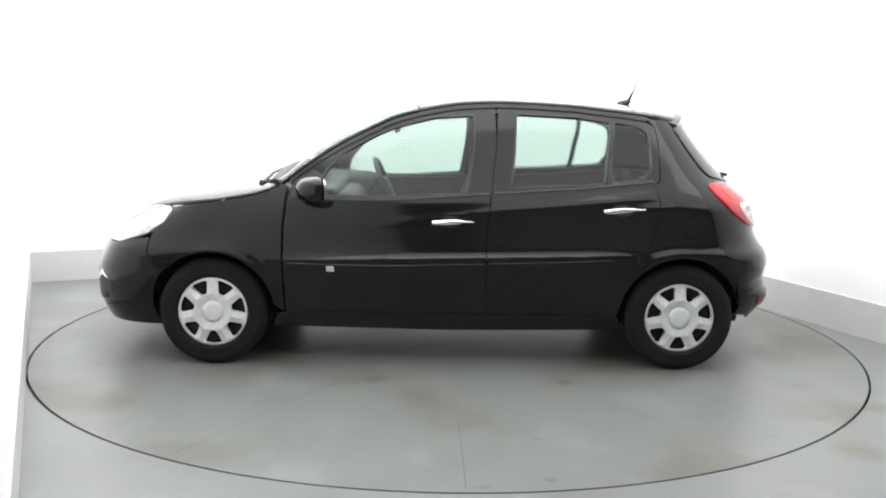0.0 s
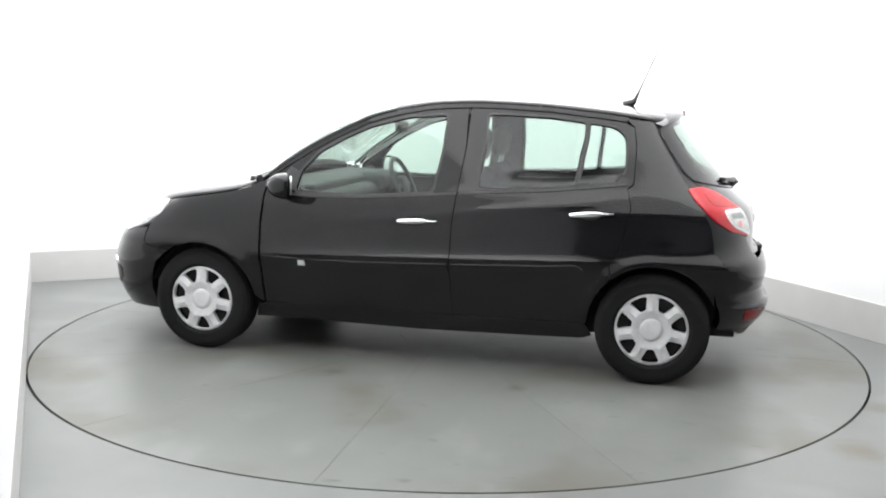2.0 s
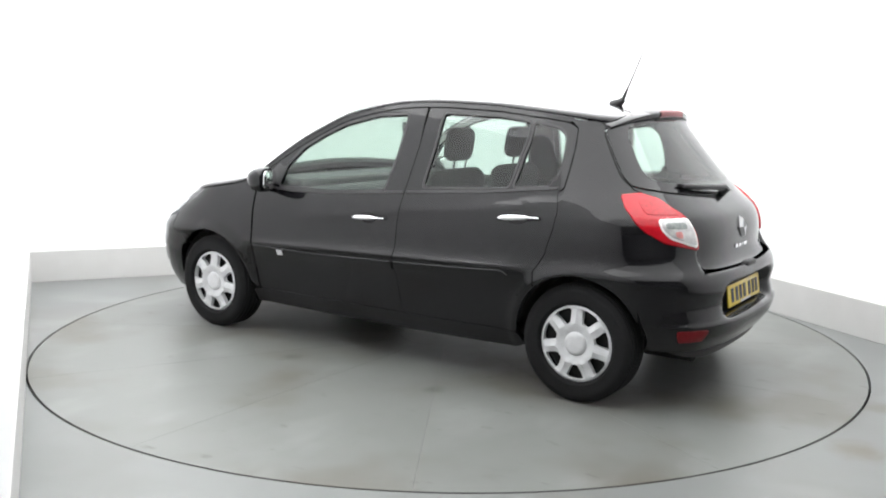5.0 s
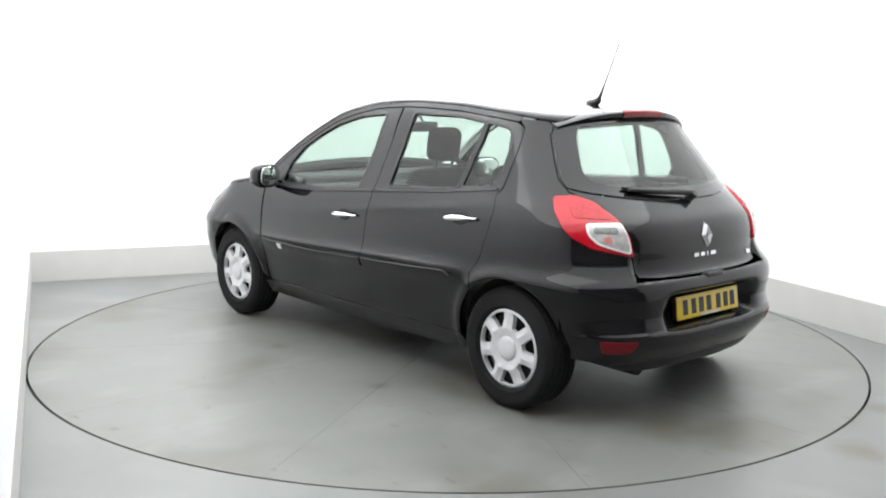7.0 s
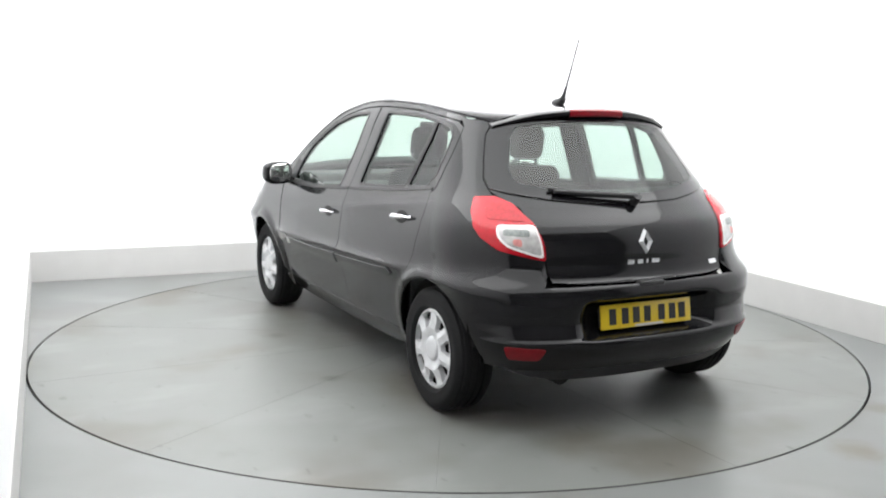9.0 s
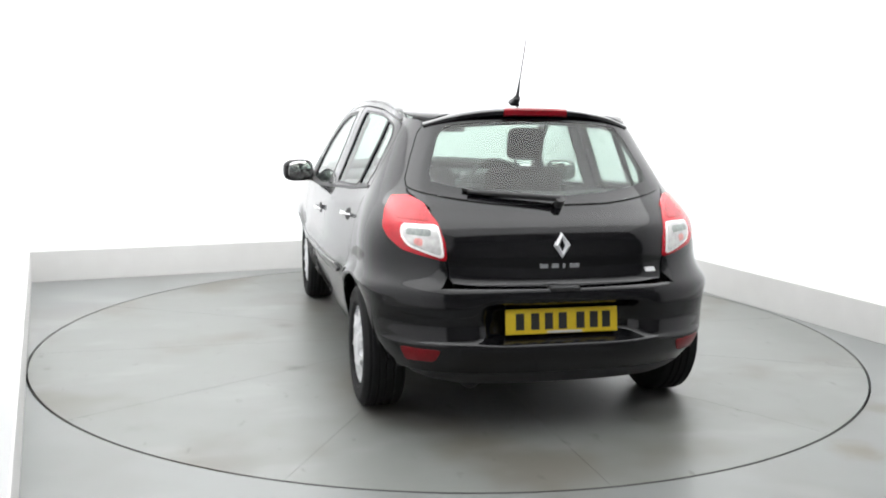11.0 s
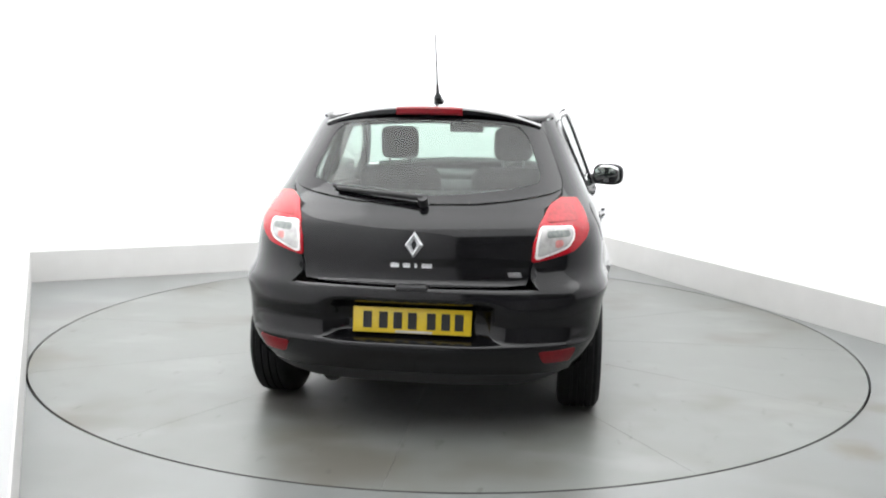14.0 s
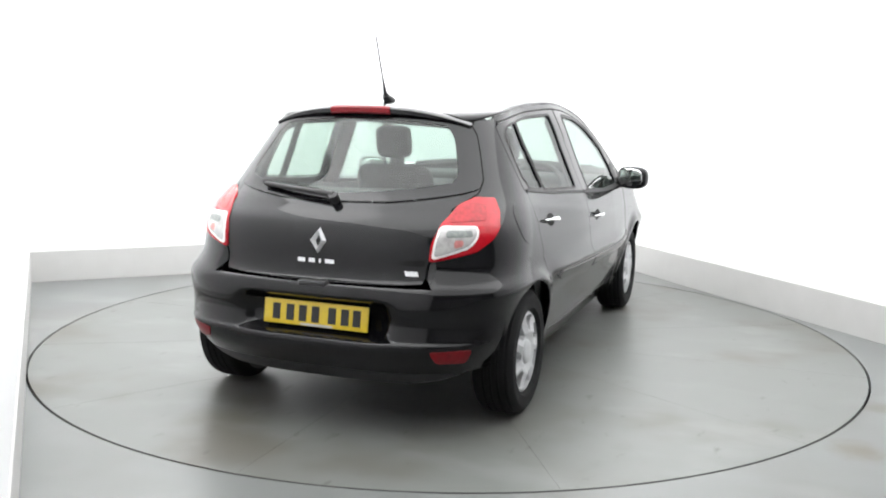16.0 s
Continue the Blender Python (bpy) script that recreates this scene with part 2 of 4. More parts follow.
EDGE = ((-1.45, 1.335), (-1.30, 1.352), (-1.10, 1.385), (-0.90, 1.41), (-0.60, 1.437), (-0.30, 1.448), (-0.10, 1.44), (0.08, 1.414), (0.29, 1.36),
        (0.42, 1.30), (0.60, 1.205), (0.80, 1.075), (0.90, 1.0), (1.0, 0.955), (1.2, 0.915), (1.4, 0.885), (1.6, 0.845), (1.8, 0.755), (1.95, 0.64))
CROWN = ((-1.45, 0.083), (-1.2, 0.064), (-0.8, 0.055), (-0.4, 0.048), (0.1, 0.06), (0.3, 0.074), (0.6, 0.085), (0.85, 0.07), (1.0, 0.055), (1.5, 0.06), (1.8, 0.06), (1.95, 0.04))
WHEEL_X, WHEEL_R = 1.28, 0.295
XA, XB = -0.70, 1.15
N_NOSE = 2.9


def bump(d):
    """A smooth step: 1 inside, 0 outside."""
    return 1 / (1 + math.exp(d))


def tail_power(z):
    """How square the tail's corner is: squarer at the bumper."""
    return lin(z, ((0.62, 3.05), (0.74, 2.7)))


def reach(z):
    return lin(z, ((0.9, 0.55), (1.4, 0.48)))


def half_width(x, z):
    w = curve(z, SECTION)
    k = max(0.0, min(1.0, (z - 0.9) / 0.5))
    w *= 1 - 0.05 * k * max(0.0, (-0.1 - x)) ** 1.5
    w *= 1 - 0.012 * max(0.0, x - 0.5)
    # the plan narrows towards the tail, most at the roof
    q = max(0.0, min(1.0, (-0.2 - x) / (-0.2 - curve(z, REAR) - reach(z))))
    w *= 1 - lin(z, ((0.5, 0.024), (0.9, 0.036), (1.05, 0.042), (1.38, 0.055))) * q * q * (3 - 2 * q)
    w *= 1 - 0.018 * bump((x + 1.30) * 14) * bump((z - 0.95) * 12)
    # crease of the doors above the rubbing strip
    zc = 0.600 + 0.025 * (0.87 - x)
    doors = bump((x - 0.84) * 14) * bump((-1.0 - x) * 14)
    w += 0.028 * doors * (math.exp(-(z - zc) / 0.030) if z > zc else bump((zc - 0.075 - z) * 60))
    # soft fold that climbs over the doors at the height of the handles
    fold = z - 0.838 + 0.11 * x
    w += 0.0045 * bump((x - 0.45) * 10) * bump((-1.1 - x) * 14) * math.exp(-(fold / 0.024) ** 2)
    for wx in (WHEEL_X, -WHEEL_X):
        r = math.hypot(x - wx, z - 0.295)
        w += 0.020 * math.exp(-((r - 0.35) / 0.04) ** 2)
    # the tail's flanks stand out at the bumper's lip and draw in under the lamps
    aft = bump((x + 1.16) * 12)
    w += aft * (0.018 * math.exp(-((z - 0.43) / 0.085) ** 2) - 0.010 * math.exp(-((z - 0.70) / 0.07) ** 2))
    # shoulder that runs from the rear door to the tail lamp
    w += 0.006 * bump((x + 1.14) * 12) * math.exp(-((z - 1.01) / 0.08) ** 2)
    return w


def wrap(u, z):
    """The body's side, tail and nose as one surface: u runs back along the side, round the tail corner to the tail's middle (u = 2)
    and, the other way, round the nose (u = XA - XB - 2)."""
    uf = XA - XB
    if u >= 0:
        xr = curve(z, REAR)
        a = reach(z)
        xc = xr + a
        if u <= 1:
            x = XA + (xc - XA) * u
            return x, half_width(x, z), z
        f = min(1.0, u - 1) * math.pi / 2
        w = half_width(xc, z)
        y = w * max(0.0, math.cos(f)) ** (2 / tail_power(z))
        x = xc - a * max(0.0, math.sin(f)) ** (2 / tail_power(z))
        wide = bump((y - 0.77) * 40)
        # the tailgate stands back from the bumper's shelf
        x += 0.034 * bump((y - 0.515) * 140) * bump((0.664 - z) * 250) * bump((z - 0.74) * 40)
        # hollow above the lower lip, deeper behind the number plate
        x += wide * (0.018 * math.exp(-((z - 0.50) / 0.05) ** 2) - 0.017 * bump((z - 0.428) * 260) * bump((0.33 - z) * 45))
        x += 0.080 * bump((y - 0.345) * 45) * bump((0.435 - z) * 150) * bump((z - 0.585) * 120)
        return x, y, z
    if u >= uf:
        x = XA - u
        return x, half_width(x, z), z
    xn = curve(z, NOSE)
    a = min(0.62, max(0.1, xn - XB - 0.05))
    xc = xn - a
    if u >= uf - 1:
        x = XB + (xc - XB) * (uf - u)
        return x, half_width(x, z), z
    f = min(1.0, uf - 1 - u) * math.pi / 2
    w = half_width(xc, z)
    return xc + a * math.sin(f) ** (2 / N_NOSE), w * max(0.0, math.cos(f)) ** (2 / N_NOSE), z


def ux(x, z):
    """u of the point of the side with this x."""
    uf = XA - XB
    if x >= XB:
        xn = curve(z, NOSE)
        a = min(0.62, max(0.1, xn - XB - 0.05))
        xc = xn - a
        if x <= xc:
            return uf - (x - XB) / (xc - XB)
        return uf - 1 - math.asin(min(1.0, (x - xc) / a) ** (N_NOSE / 2)) * 2 / math.pi
    if x >= XA:
        return XA - x
    xr = curve(z, REAR)
    a = reach(z)
    xc = xr + a
    if x >= xc:
        return (XA - x) / (XA - xc)
    return 1 + math.asin(min(1.0, (xc - x) / a) ** (tail_power(z) / 2)) * 2 / math.pi


def uy(y, z):
    """u of the point of the tail with this y."""
    xc = curve(z, REAR) + reach(z)
    return 1 + math.acos(min(1.0, y / half_width(xc, z)) ** (tail_power(z) / 2)) * 2 / math.pi


def top(x, s):
    """Bonnet, windscreen and roof: s runs from 1 (left edge) over 0 (middle) to -1."""
    e = curve(x, EDGE)
    w = wrap(ux(x, e), e)[1]
    f = s * math.pi / 2
    return x, w * math.sin(f), e + curve(x, CROWN) * max(0.0, math.cos(f)) ** 0.75


# ---- the booth: a square white room turned 23.6 degrees to the camera ----
TURN = pose(0, 0, 0, 0, 0, 23.6)
XL, XR, YB, YF = -2.45, 2.475, 2.61, -7.2
H = 3.3
RIM = 2.438


def setting(name, bm, mat, label, category):
    ob = part(name, turned(bm, TURN), mat, None, label, smooth=False)
    return tagged(ob, label, category, kind="structure")


def disc_floor():
    """The floor: one sheet with a round hole for the platform."""
    bm = bmesh.new()
    steps = 160
    r0 = RIM + 0.010
    inner, deep, mid, outer = [], [], [], []
    for k in range(steps):
        a = 2 * math.pi * k / steps
        c, s = math.cos(a), math.sin(a)
        f = 1 / max(abs(c), abs(s))
        inner.append(bm.verts.new((r0 * c, r0 * s, 0)))
        deep.append(bm.verts.new((r0 * c, r0 * s, -0.06)))
        mid.append(bm.verts.new((3.4 * f * c, 3.4 * f * s, 0)))
        outer.append(bm.verts.new((12 * f * c, 12 * f * s, 0)))
    for k in range(steps):
        j = (k + 1) % steps
        bm.faces.new((deep[k], deep[j], inner[j], inner[k]))
        bm.faces.new((inner[k], inner[j], mid[j], mid[k]))
        bm.faces.new((mid[k], mid[j], outer[j], outer[k]))
    return bm


setting("floor", disc_floor(), FLOOR, "smooth grey painted concrete floor, faintly stained", "floor")
pit = bmesh.new()
bmesh.ops.create_circle(pit, cap_ends=True, segments=96, radius=RIM + 0.1, matrix=pose(0, 0, -0.055))
setting("platform_pit", pit, PIT, "dark pit under the turning platform", "pit")
WT = 0.12
YO = -4.6  # the booth's open side
setting("wall_left", box(XL - WT, XL, YO, YB, 0, H), WALL, "plain white painted side wall of the booth", "wall")
setting("wall_right", box(XR, XR + WT, YO, YB, 0, H), WALL, "plain white painted side wall of the booth", "wall")
setting("wall_back", box(XL - WT, XR + WT, YB, YB + WT, 0, H), WALL, "plain white painted back wall of the booth", "wall")
setting("ceiling", box(XL - WT, XR + WT, YO, YB + WT, H, H + 0.1), WALL, "white ceiling over the booth", "ceiling")
KH, KT = 0.243, 0.009
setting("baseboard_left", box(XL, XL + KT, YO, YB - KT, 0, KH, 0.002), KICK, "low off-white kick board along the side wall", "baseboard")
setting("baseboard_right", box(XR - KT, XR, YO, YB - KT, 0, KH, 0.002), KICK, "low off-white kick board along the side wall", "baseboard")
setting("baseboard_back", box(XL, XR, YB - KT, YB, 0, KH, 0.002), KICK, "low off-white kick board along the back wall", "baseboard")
# the hall before the open side, behind the camera
HX = 4.6
setting("hall_wall_left", box(-HX - WT, -HX, YF, YO, 0, H), HALL, "dim grey wall of the hall", "wall")
setting("hall_wall_right", box(HX, HX + WT, YF, YO, 0, H), HALL, "dim grey wall of the hall", "wall")
setting("hall_wall_front", box(-HX - WT, HX + WT, YF - WT, YF, 0, H), HALL, "dim grey wall behind the camera", "wall")
setting("hall_wall_near_left", box(-HX - WT, XL - WT, YO, YO + WT, 0, H), HALL, "dim grey wall beside the booth's opening", "wall")
setting("hall_wall_near_right", box(XR + WT, HX + WT, YO, YO + WT, 0, H), HALL, "dim grey wall beside the booth's opening", "wall")
setting("hall_ceiling", box(-HX - WT, HX + WT, YF - WT, YO, H, H + 0.1), HALL, "dim grey ceiling of the hall", "ceiling")


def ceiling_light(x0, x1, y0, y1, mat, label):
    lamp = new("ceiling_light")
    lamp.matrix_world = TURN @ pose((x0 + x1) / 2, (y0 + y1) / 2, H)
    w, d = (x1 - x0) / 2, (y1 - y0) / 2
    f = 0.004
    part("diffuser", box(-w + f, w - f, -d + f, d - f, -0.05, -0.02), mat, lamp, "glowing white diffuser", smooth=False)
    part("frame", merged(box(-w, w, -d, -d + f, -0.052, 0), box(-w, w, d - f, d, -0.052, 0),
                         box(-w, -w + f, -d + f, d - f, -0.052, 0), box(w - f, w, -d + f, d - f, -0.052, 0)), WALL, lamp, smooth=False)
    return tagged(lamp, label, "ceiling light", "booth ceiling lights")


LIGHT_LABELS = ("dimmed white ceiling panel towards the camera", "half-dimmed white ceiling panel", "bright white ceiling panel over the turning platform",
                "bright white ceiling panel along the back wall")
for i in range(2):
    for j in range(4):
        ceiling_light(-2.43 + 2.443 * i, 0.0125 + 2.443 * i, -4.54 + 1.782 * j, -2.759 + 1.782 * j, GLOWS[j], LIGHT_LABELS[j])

# the turning platform
turntable = new("turntable")


def wedge(a0, a1, r0, r1, n=14):
    """One plate of the platform, with a slightly eased edge."""
    bm = bmesh.new()
    e = 0.0003
    rings = []
    for lift, d in ((0.0, 0.0008), (-0.001, 0.0), (-0.012, 0.0)):
        inner = [(r0 + e + d, a0 + (a1 - a0) * k / n) for k in range(n + 1)] if r0 > 0 else []
        outer = [(r1 - e - d, a1 + (a0 - a1) * k / n) for k in range(n + 1)]
        ring = []
        for r, a in inner + outer:
            t = a - (a0 + a1) / 2
            # keep an even gap along the straight seams
            lim = (a1 - a0) / 2 - (e + d) / r
            t = max(-lim, min(lim, t)) + (a0 + a1) / 2
            ring.append(bm.verts.new((r * math.cos(t), r * math.sin(t), lift)))
        rings.append(ring)
    for a, b in zip(rings, rings[1:]):
        for k in range(len(a)):
            bm.faces.new((a[k], b[k], b[(k + 1) % len(a)], a[(k + 1) % len(a)]))
    bm.faces.new(rings[0])
    return bm


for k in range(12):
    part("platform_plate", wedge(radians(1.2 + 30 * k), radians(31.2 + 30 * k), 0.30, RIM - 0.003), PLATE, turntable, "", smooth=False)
hub = bmesh.new()
bmesh.ops.create_circle(hub, cap_ends=True, segments=48, radius=0.2992, matrix=pose(0, 0, -0.0003))
part("platform_hub", hub, PLATE, turntable, "", smooth=False)
under = bmesh.new()
bmesh.ops.create_circle(under, cap_ends=True, segments=96, radius=RIM - 0.02, matrix=pose(0, 0, -0.003))
part("platform_frame", under, PIT, turntable, "dark frame under the plates", smooth=False)
tagged(turntable, "large round grey turning platform set flush in the floor", "turntable")


UF = XA - XB
U_MID, U_NOSE = 2.0, UF - 2.0


def wrapped(u, z):
    """wrap() carried on over the middle of tail and nose to the car's right side."""
    if u > U_MID:
        x, y, z = wrap(2 * U_MID - u, z)
        return Vector((x, -y, z))
    if u < U_NOSE:
        x, y, z = wrap(2 * U_NOSE - u, z)
        return Vector((x, -y, z))
    return Vector(wrap(u, z))


def topped(x, s):
    return Vector(top(x, s))


def facing(surface, a, b, h=2e-3):
    n = (surface(a + h, b) - surface(a - h, b)).cross(surface(a, b + h) - surface(a, b - h))
    return n.normalized() if n.length > 1e-12 else Vector((0, 0, 1))


def inset(loop, d):
    """A closed outline moved inwards by d."""
    area = sum(a[0] * b[1] - b[0] * a[1] for a, b in zip(loop, loop[1:] + loop[:1]))
    sign = 1 if area > 0 else -1
    out = []
    for i, (x, y) in enumerate(loop):
        (px, py), (qx, qy) = loop[i - 1], loop[(i + 1) % len(loop)]
        nx = ny = 0
        for ax, ay, bx, by in ((px, py, x, y), (x, y, qx, qy)):
            l = math.hypot(bx - ax, by - ay) or 1
            nx, ny = nx - (by - ay) / l, ny + (bx - ax) / l
        l = math.hypot(nx, ny) or 1
        out.append((x + sign * d * nx / l, y + sign * d * ny / l))
    return out


def rounded(loop, r=0.03, steps=4):
    """An outline with its corners rounded."""
    out = []
    for i, p in enumerate(loop):
        p, a, b = Vector(p), Vector(loop[i - 1]), Vector(loop[(i + 1) % len(loop)])
        ra, rb = min(r, (a - p).length * 0.45), min(r, (b - p).length * 0.45)
        a, b = p + (a - p).normalized() * ra, p + (b - p).normalized() * rb
        for k in range(steps + 1):
            t = k / steps
            q = a * (1 - t) ** 2 + p * 2 * t * (1 - t) + b * t * t
            out.append((q.x, q.y))
    return out


# heights at which the body bends sharply
CUTS = (0.412, 0.420, 0.4245, 0.428, 0.4315, 0.436, 0.446, 0.594, 0.600, 0.606, 0.612, 0.618, 0.624, 0.630, 0.636, 0.642, 0.648, 0.654, 0.660, 0.664, 0.668, 0.674, 0.69, 0.71, 0.73, 0.75, 0.77, 0.785, 0.80, 0.815, 0.83, 0.845, 0.86, 0.875, 0.89, 0.905, 0.92, 0.935, 0.95, 0.99, 1.01, 1.03, 1.05, 1.07)


def panel(name, outline, mat, parent, holes=(), surface=wrapped, side=1, off=0.0, depth=0.025, gap=0.002, step=(0.05, 0.04), label="", edge=0.0028):
    """A shell cut from one of the body surfaces along an outline, with turned-in edges."""
    bm = bmesh.new()
    loops = [inset(list(outline), gap)] + [inset(list(h), -0.001) for h in holes]
    edges = []
    for loop in loops:
        vs = [bm.verts.new((a, b, 0)) for a, b in loop]
        edges += [bm.edges.new((vs[i - 1], vs[i])) for i in range(len(vs))]
    bmesh.ops.triangle_fill(bm, use_beauty=True, use_dissolve=False, edges=edges, normal=(0, 0, 1))
    for axis in (0, 1):
        lo, hi = min(v.co[axis] for v in bm.verts), max(v.co[axis] for v in bm.verts)
        n = max(1, math.ceil((hi - lo) / step[axis]))
        for k in range(1, n):
            co, no = [0, 0, 0], [0, 0, 0]
            co[axis], no[axis] = lo + (hi - lo) * k / n, 1
            bmesh.ops.bisect_plane(bm, geom=bm.verts[:] + bm.edges[:] + bm.faces[:], plane_co=co, plane_no=no, dist=1e-5)
    if surface is wrapped:
        lo, hi = min(v.co.y for v in bm.verts), max(v.co.y for v in bm.verts)
        for z in CUTS:
            if lo + 0.004 < z < hi - 0.004:
                bmesh.ops.bisect_plane(bm, geom=bm.verts[:] + bm.edges[:] + bm.faces[:], plane_co=(0, z, 0), plane_no=(0, 1, 0), dist=1e-5)
    bm.verts.index_update()
    pts, nos, faces = [], [], []
    flat = [(v.co.x, v.co.y) for v in bm.verts]
    for a, b in flat:
        n = facing(surface, a, b)
        pts.append(surface(a, b) + n * off)
        nos.append(n)
    for f in bm.faces:
        idx = [v.index for v in f.verts]
        faces.append(idx if f.normal.z > 0 else idx[::-1])
    rim = []
    for e in bm.edges:
        if len(e.link_faces) == 1:
            i, j = e.verts[0].index, e.verts[1].index
            f = e.link_faces[0]
            idx = [v.index for v in f.verts]
            if f.normal.z <= 0:
                idx = idx[::-1]
            k = idx.index(i)
            if idx[(k + 1) % len(idx)] != j:
                i, j = j, i
            rim.append((i, j))
    bm.free()
    for i, j in rim:
        out = (pts[j] - pts[i]).cross(nos[i])
        if out.length < 1e-9:
            continue
        out.normalize()
        k = len(pts)
        a, b = nos[i], nos[j]
        pts += [pts[i].copy(), pts[j].copy(), pts[j] - b * edge + out * edge * 0.5, pts[i] - a * edge + out * edge * 0.5]
        nos += [a, b, (b * 0.3 + out).normalized(), (a * 0.3 + out).normalized()]
        faces.append([k + 1, k, k + 3, k + 2])
        pts += [pts[k + 3].copy(), pts[k + 2].copy(), pts[j] - b * depth, pts[i] - a * depth]
        nos += [out, out, out, out]
        faces.append([k + 5, k + 4, k + 7, k + 6])
    if side < 0:
        pts = [Vector((p.x, -p.y, p.z)) for p in pts]
        nos = [Vector((n.x, -n.y, n.z)) for n in nos]
        faces = [f[::-1] for f in faces]
    me = bpy.data.meshes.new(name)
    me.from_pydata([tuple(p) for p in pts], [], faces)
    me.materials.append(mat)
    me.shade_smooth()
    me.normals_split_custom_set_from_vertices([tuple(n) for n in nos])
    ob = new(name, me)
    ob.parent = parent
    return tagged(ob, label)


def along(points):
    """(x, z) points of the body's side as (u, z)."""
    return [(ux(x, z), z) for x, z in points]


def arc(cx, r, a0, a1, n=16):
    """Points of a wheel arch, angles in degrees from the front over the top."""
    return [(cx + r * math.cos(radians(a0 + (a1 - a0) * k / n)), 0.295 + r * math.sin(radians(a0 + (a1 - a0) * k / n))) for k in range(n + 1)]


def edge_line(x0, x1, drop, n=14):
    return [(x0 + (x1 - x0) * k / n, curve(x0 + (x1 - x0) * k / n, EDGE) - drop) for k in range(n + 1)]


# ---- the car ----
car = new("car")
tagged(car, "black five-door hatchback with silver wheel covers on the platform", "car")
ARCH = 0.338


def side_of_car(side):
    # front wing
    wing = [(0.893, 0.30), (0.90, 0.56), (0.893, 0.78), (0.878, 0.93), (0.865, 0.99)] + edge_line(0.90, 1.52, 0.004, 8) + \
        [(1.50, 0.83), (1.60, 0.72), (1.612, 0.68), (1.615, 0.61)] + arc(WHEEL_X, ARCH, 56, 172, 16)
    panel("front_wing", along(wing), PAINT, car, side=side)
    # front door with its window frame
    door = [(0.882, 0.30), (0.889, 0.56), (0.882, 0.78), (0.866, 0.93), (0.84, 1.01)] + edge_line(0.80, -0.25, 0.030, 14) + \
        [(-0.258, 1.22), (-0.232, 0.99), (-0.212, 0.79), (-0.205, 0.55), (-0.215, 0.30)]
    glass = rounded([(-0.09, 0.972), (0.29, 0.945), (0.69, 0.95), (0.665, 1.06), (0.57, 1.165), (0.43, 1.245), (0.29, 1.308), (0.08, 1.362), (-0.135, 1.378), (-0.125, 1.18)], 0.018, 3)
    d = panel("front_door", along(door), PAINT, car, [along(glass)], side=side)
    panel("window_seal", along(inset(glass, -0.014)), TRIM, d, [along(glass)], side=side, off=0.002, depth=0.012, gap=0.0, edge=0.001, label="black rubber window seal")
    panel("window_pane", along(glass), PANE, d, side=side, off=-0.006, depth=0.004, gap=-0.004, edge=0.001, label="green-tinted side window glass").visible_shadow = False
    strip = [(0.865, 0.535), (0.30, 0.530), (-0.198, 0.545), (-0.198, 0.598), (0.30, 0.583), (0.60, 0.583), (0.865, 0.585)]
    panel("rubbing_strip", along(strip), PAINT, d, side=side, off=0.012, depth=0.014, gap=0.004, edge=0.006, label="black side rubbing strip")
    if side > 0:
        panel("side_badge", along([(0.65, 0.547), (0.61, 0.547), (0.61, 0.573), (0.65, 0.573)]), SILVER, d, side=side, off=0.0155, depth=0.004, gap=0.0, edge=0.001, label="small silver side badge")
    panel("belt_trim", along([(0.84, 0.942), (0.59, 0.930), (0.29, 0.935), (-0.09, 0.960), (-0.225, 0.972), (-0.225, 0.960), (-0.09, 0.949), (0.29, 0.923), (0.59, 0.917), (0.845, 0.931)]),
          TRIM, d, side=side, off=0.006, depth=0.01, gap=0.0)
    handle(d, side, 0.085, -0.135, 0.809, 0.818)
    # rear door
    arch_front = arc(-WHEEL_X, ARCH, 48, 12, 6)
    door = [(-0.217, 0.30), (-0.207, 0.55), (-0.214, 0.79), (-0.234, 0.99), (-0.260, 1.22)] + edge_line(-0.265, -1.09, 0.030, 12) + \
        [(-1.14, 1.33), (-1.153, 1.25), (-1.155, 1.14), (-1.15, 1.04), (-1.142, 0.9), (-1.105, 0.72), (-1.05, 0.63)] + arch_front + [(-0.935, 0.30)]
    main = rounded([(-0.345, 1.003), (-0.60, 1.015), (-0.845, 1.03), (-0.865, 1.18), (-0.885, 1.352), (-0.62, 1.378), (-0.37, 1.386), (-0.365, 1.2)], 0.018, 3)
    quarter = rounded([(-0.875, 1.033), (-1.06, 1.048), (-1.10, 1.10), (-1.105, 1.20), (-1.095, 1.285), (-1.05, 1.325), (-0.912, 1.350), (-0.895, 1.18)], 0.018, 3)
    d = panel("rear_door", along(door), PAINT, car, [along(main), along(quarter)], side=side)
    for pane_line in (main, quarter):
        panel("window_seal", along(inset(pane_line, -0.011)), TRIM, d, [along(pane_line)], side=side, off=0.002, depth=0.012, gap=0.0, edge=0.001, label="black rubber window seal")
    panel("window_pane", along(main), PANE, d, side=side, off=-0.006, depth=0.004, gap=-0.004, edge=0.001, label="green-tinted side window glass").visible_shadow = False
    panel("quarter_pane", along(quarter), PANE, d, side=side, off=-0.006, depth=0.004, gap=-0.004, edge=0.001, label="small tinted quarter window").visible_shadow = False
    strip = [(-0.222, 0.545), (-0.55, 0.558), (-0.88, 0.578), (-0.92, 0.60), (-0.88, 0.626), (-0.55, 0.612), (-0.222, 0.599)]
    panel("rubbing_strip", along(strip), PAINT, d, side=side, off=0.012, depth=0.014, gap=0.004, edge=0.006, label="black side rubbing strip")
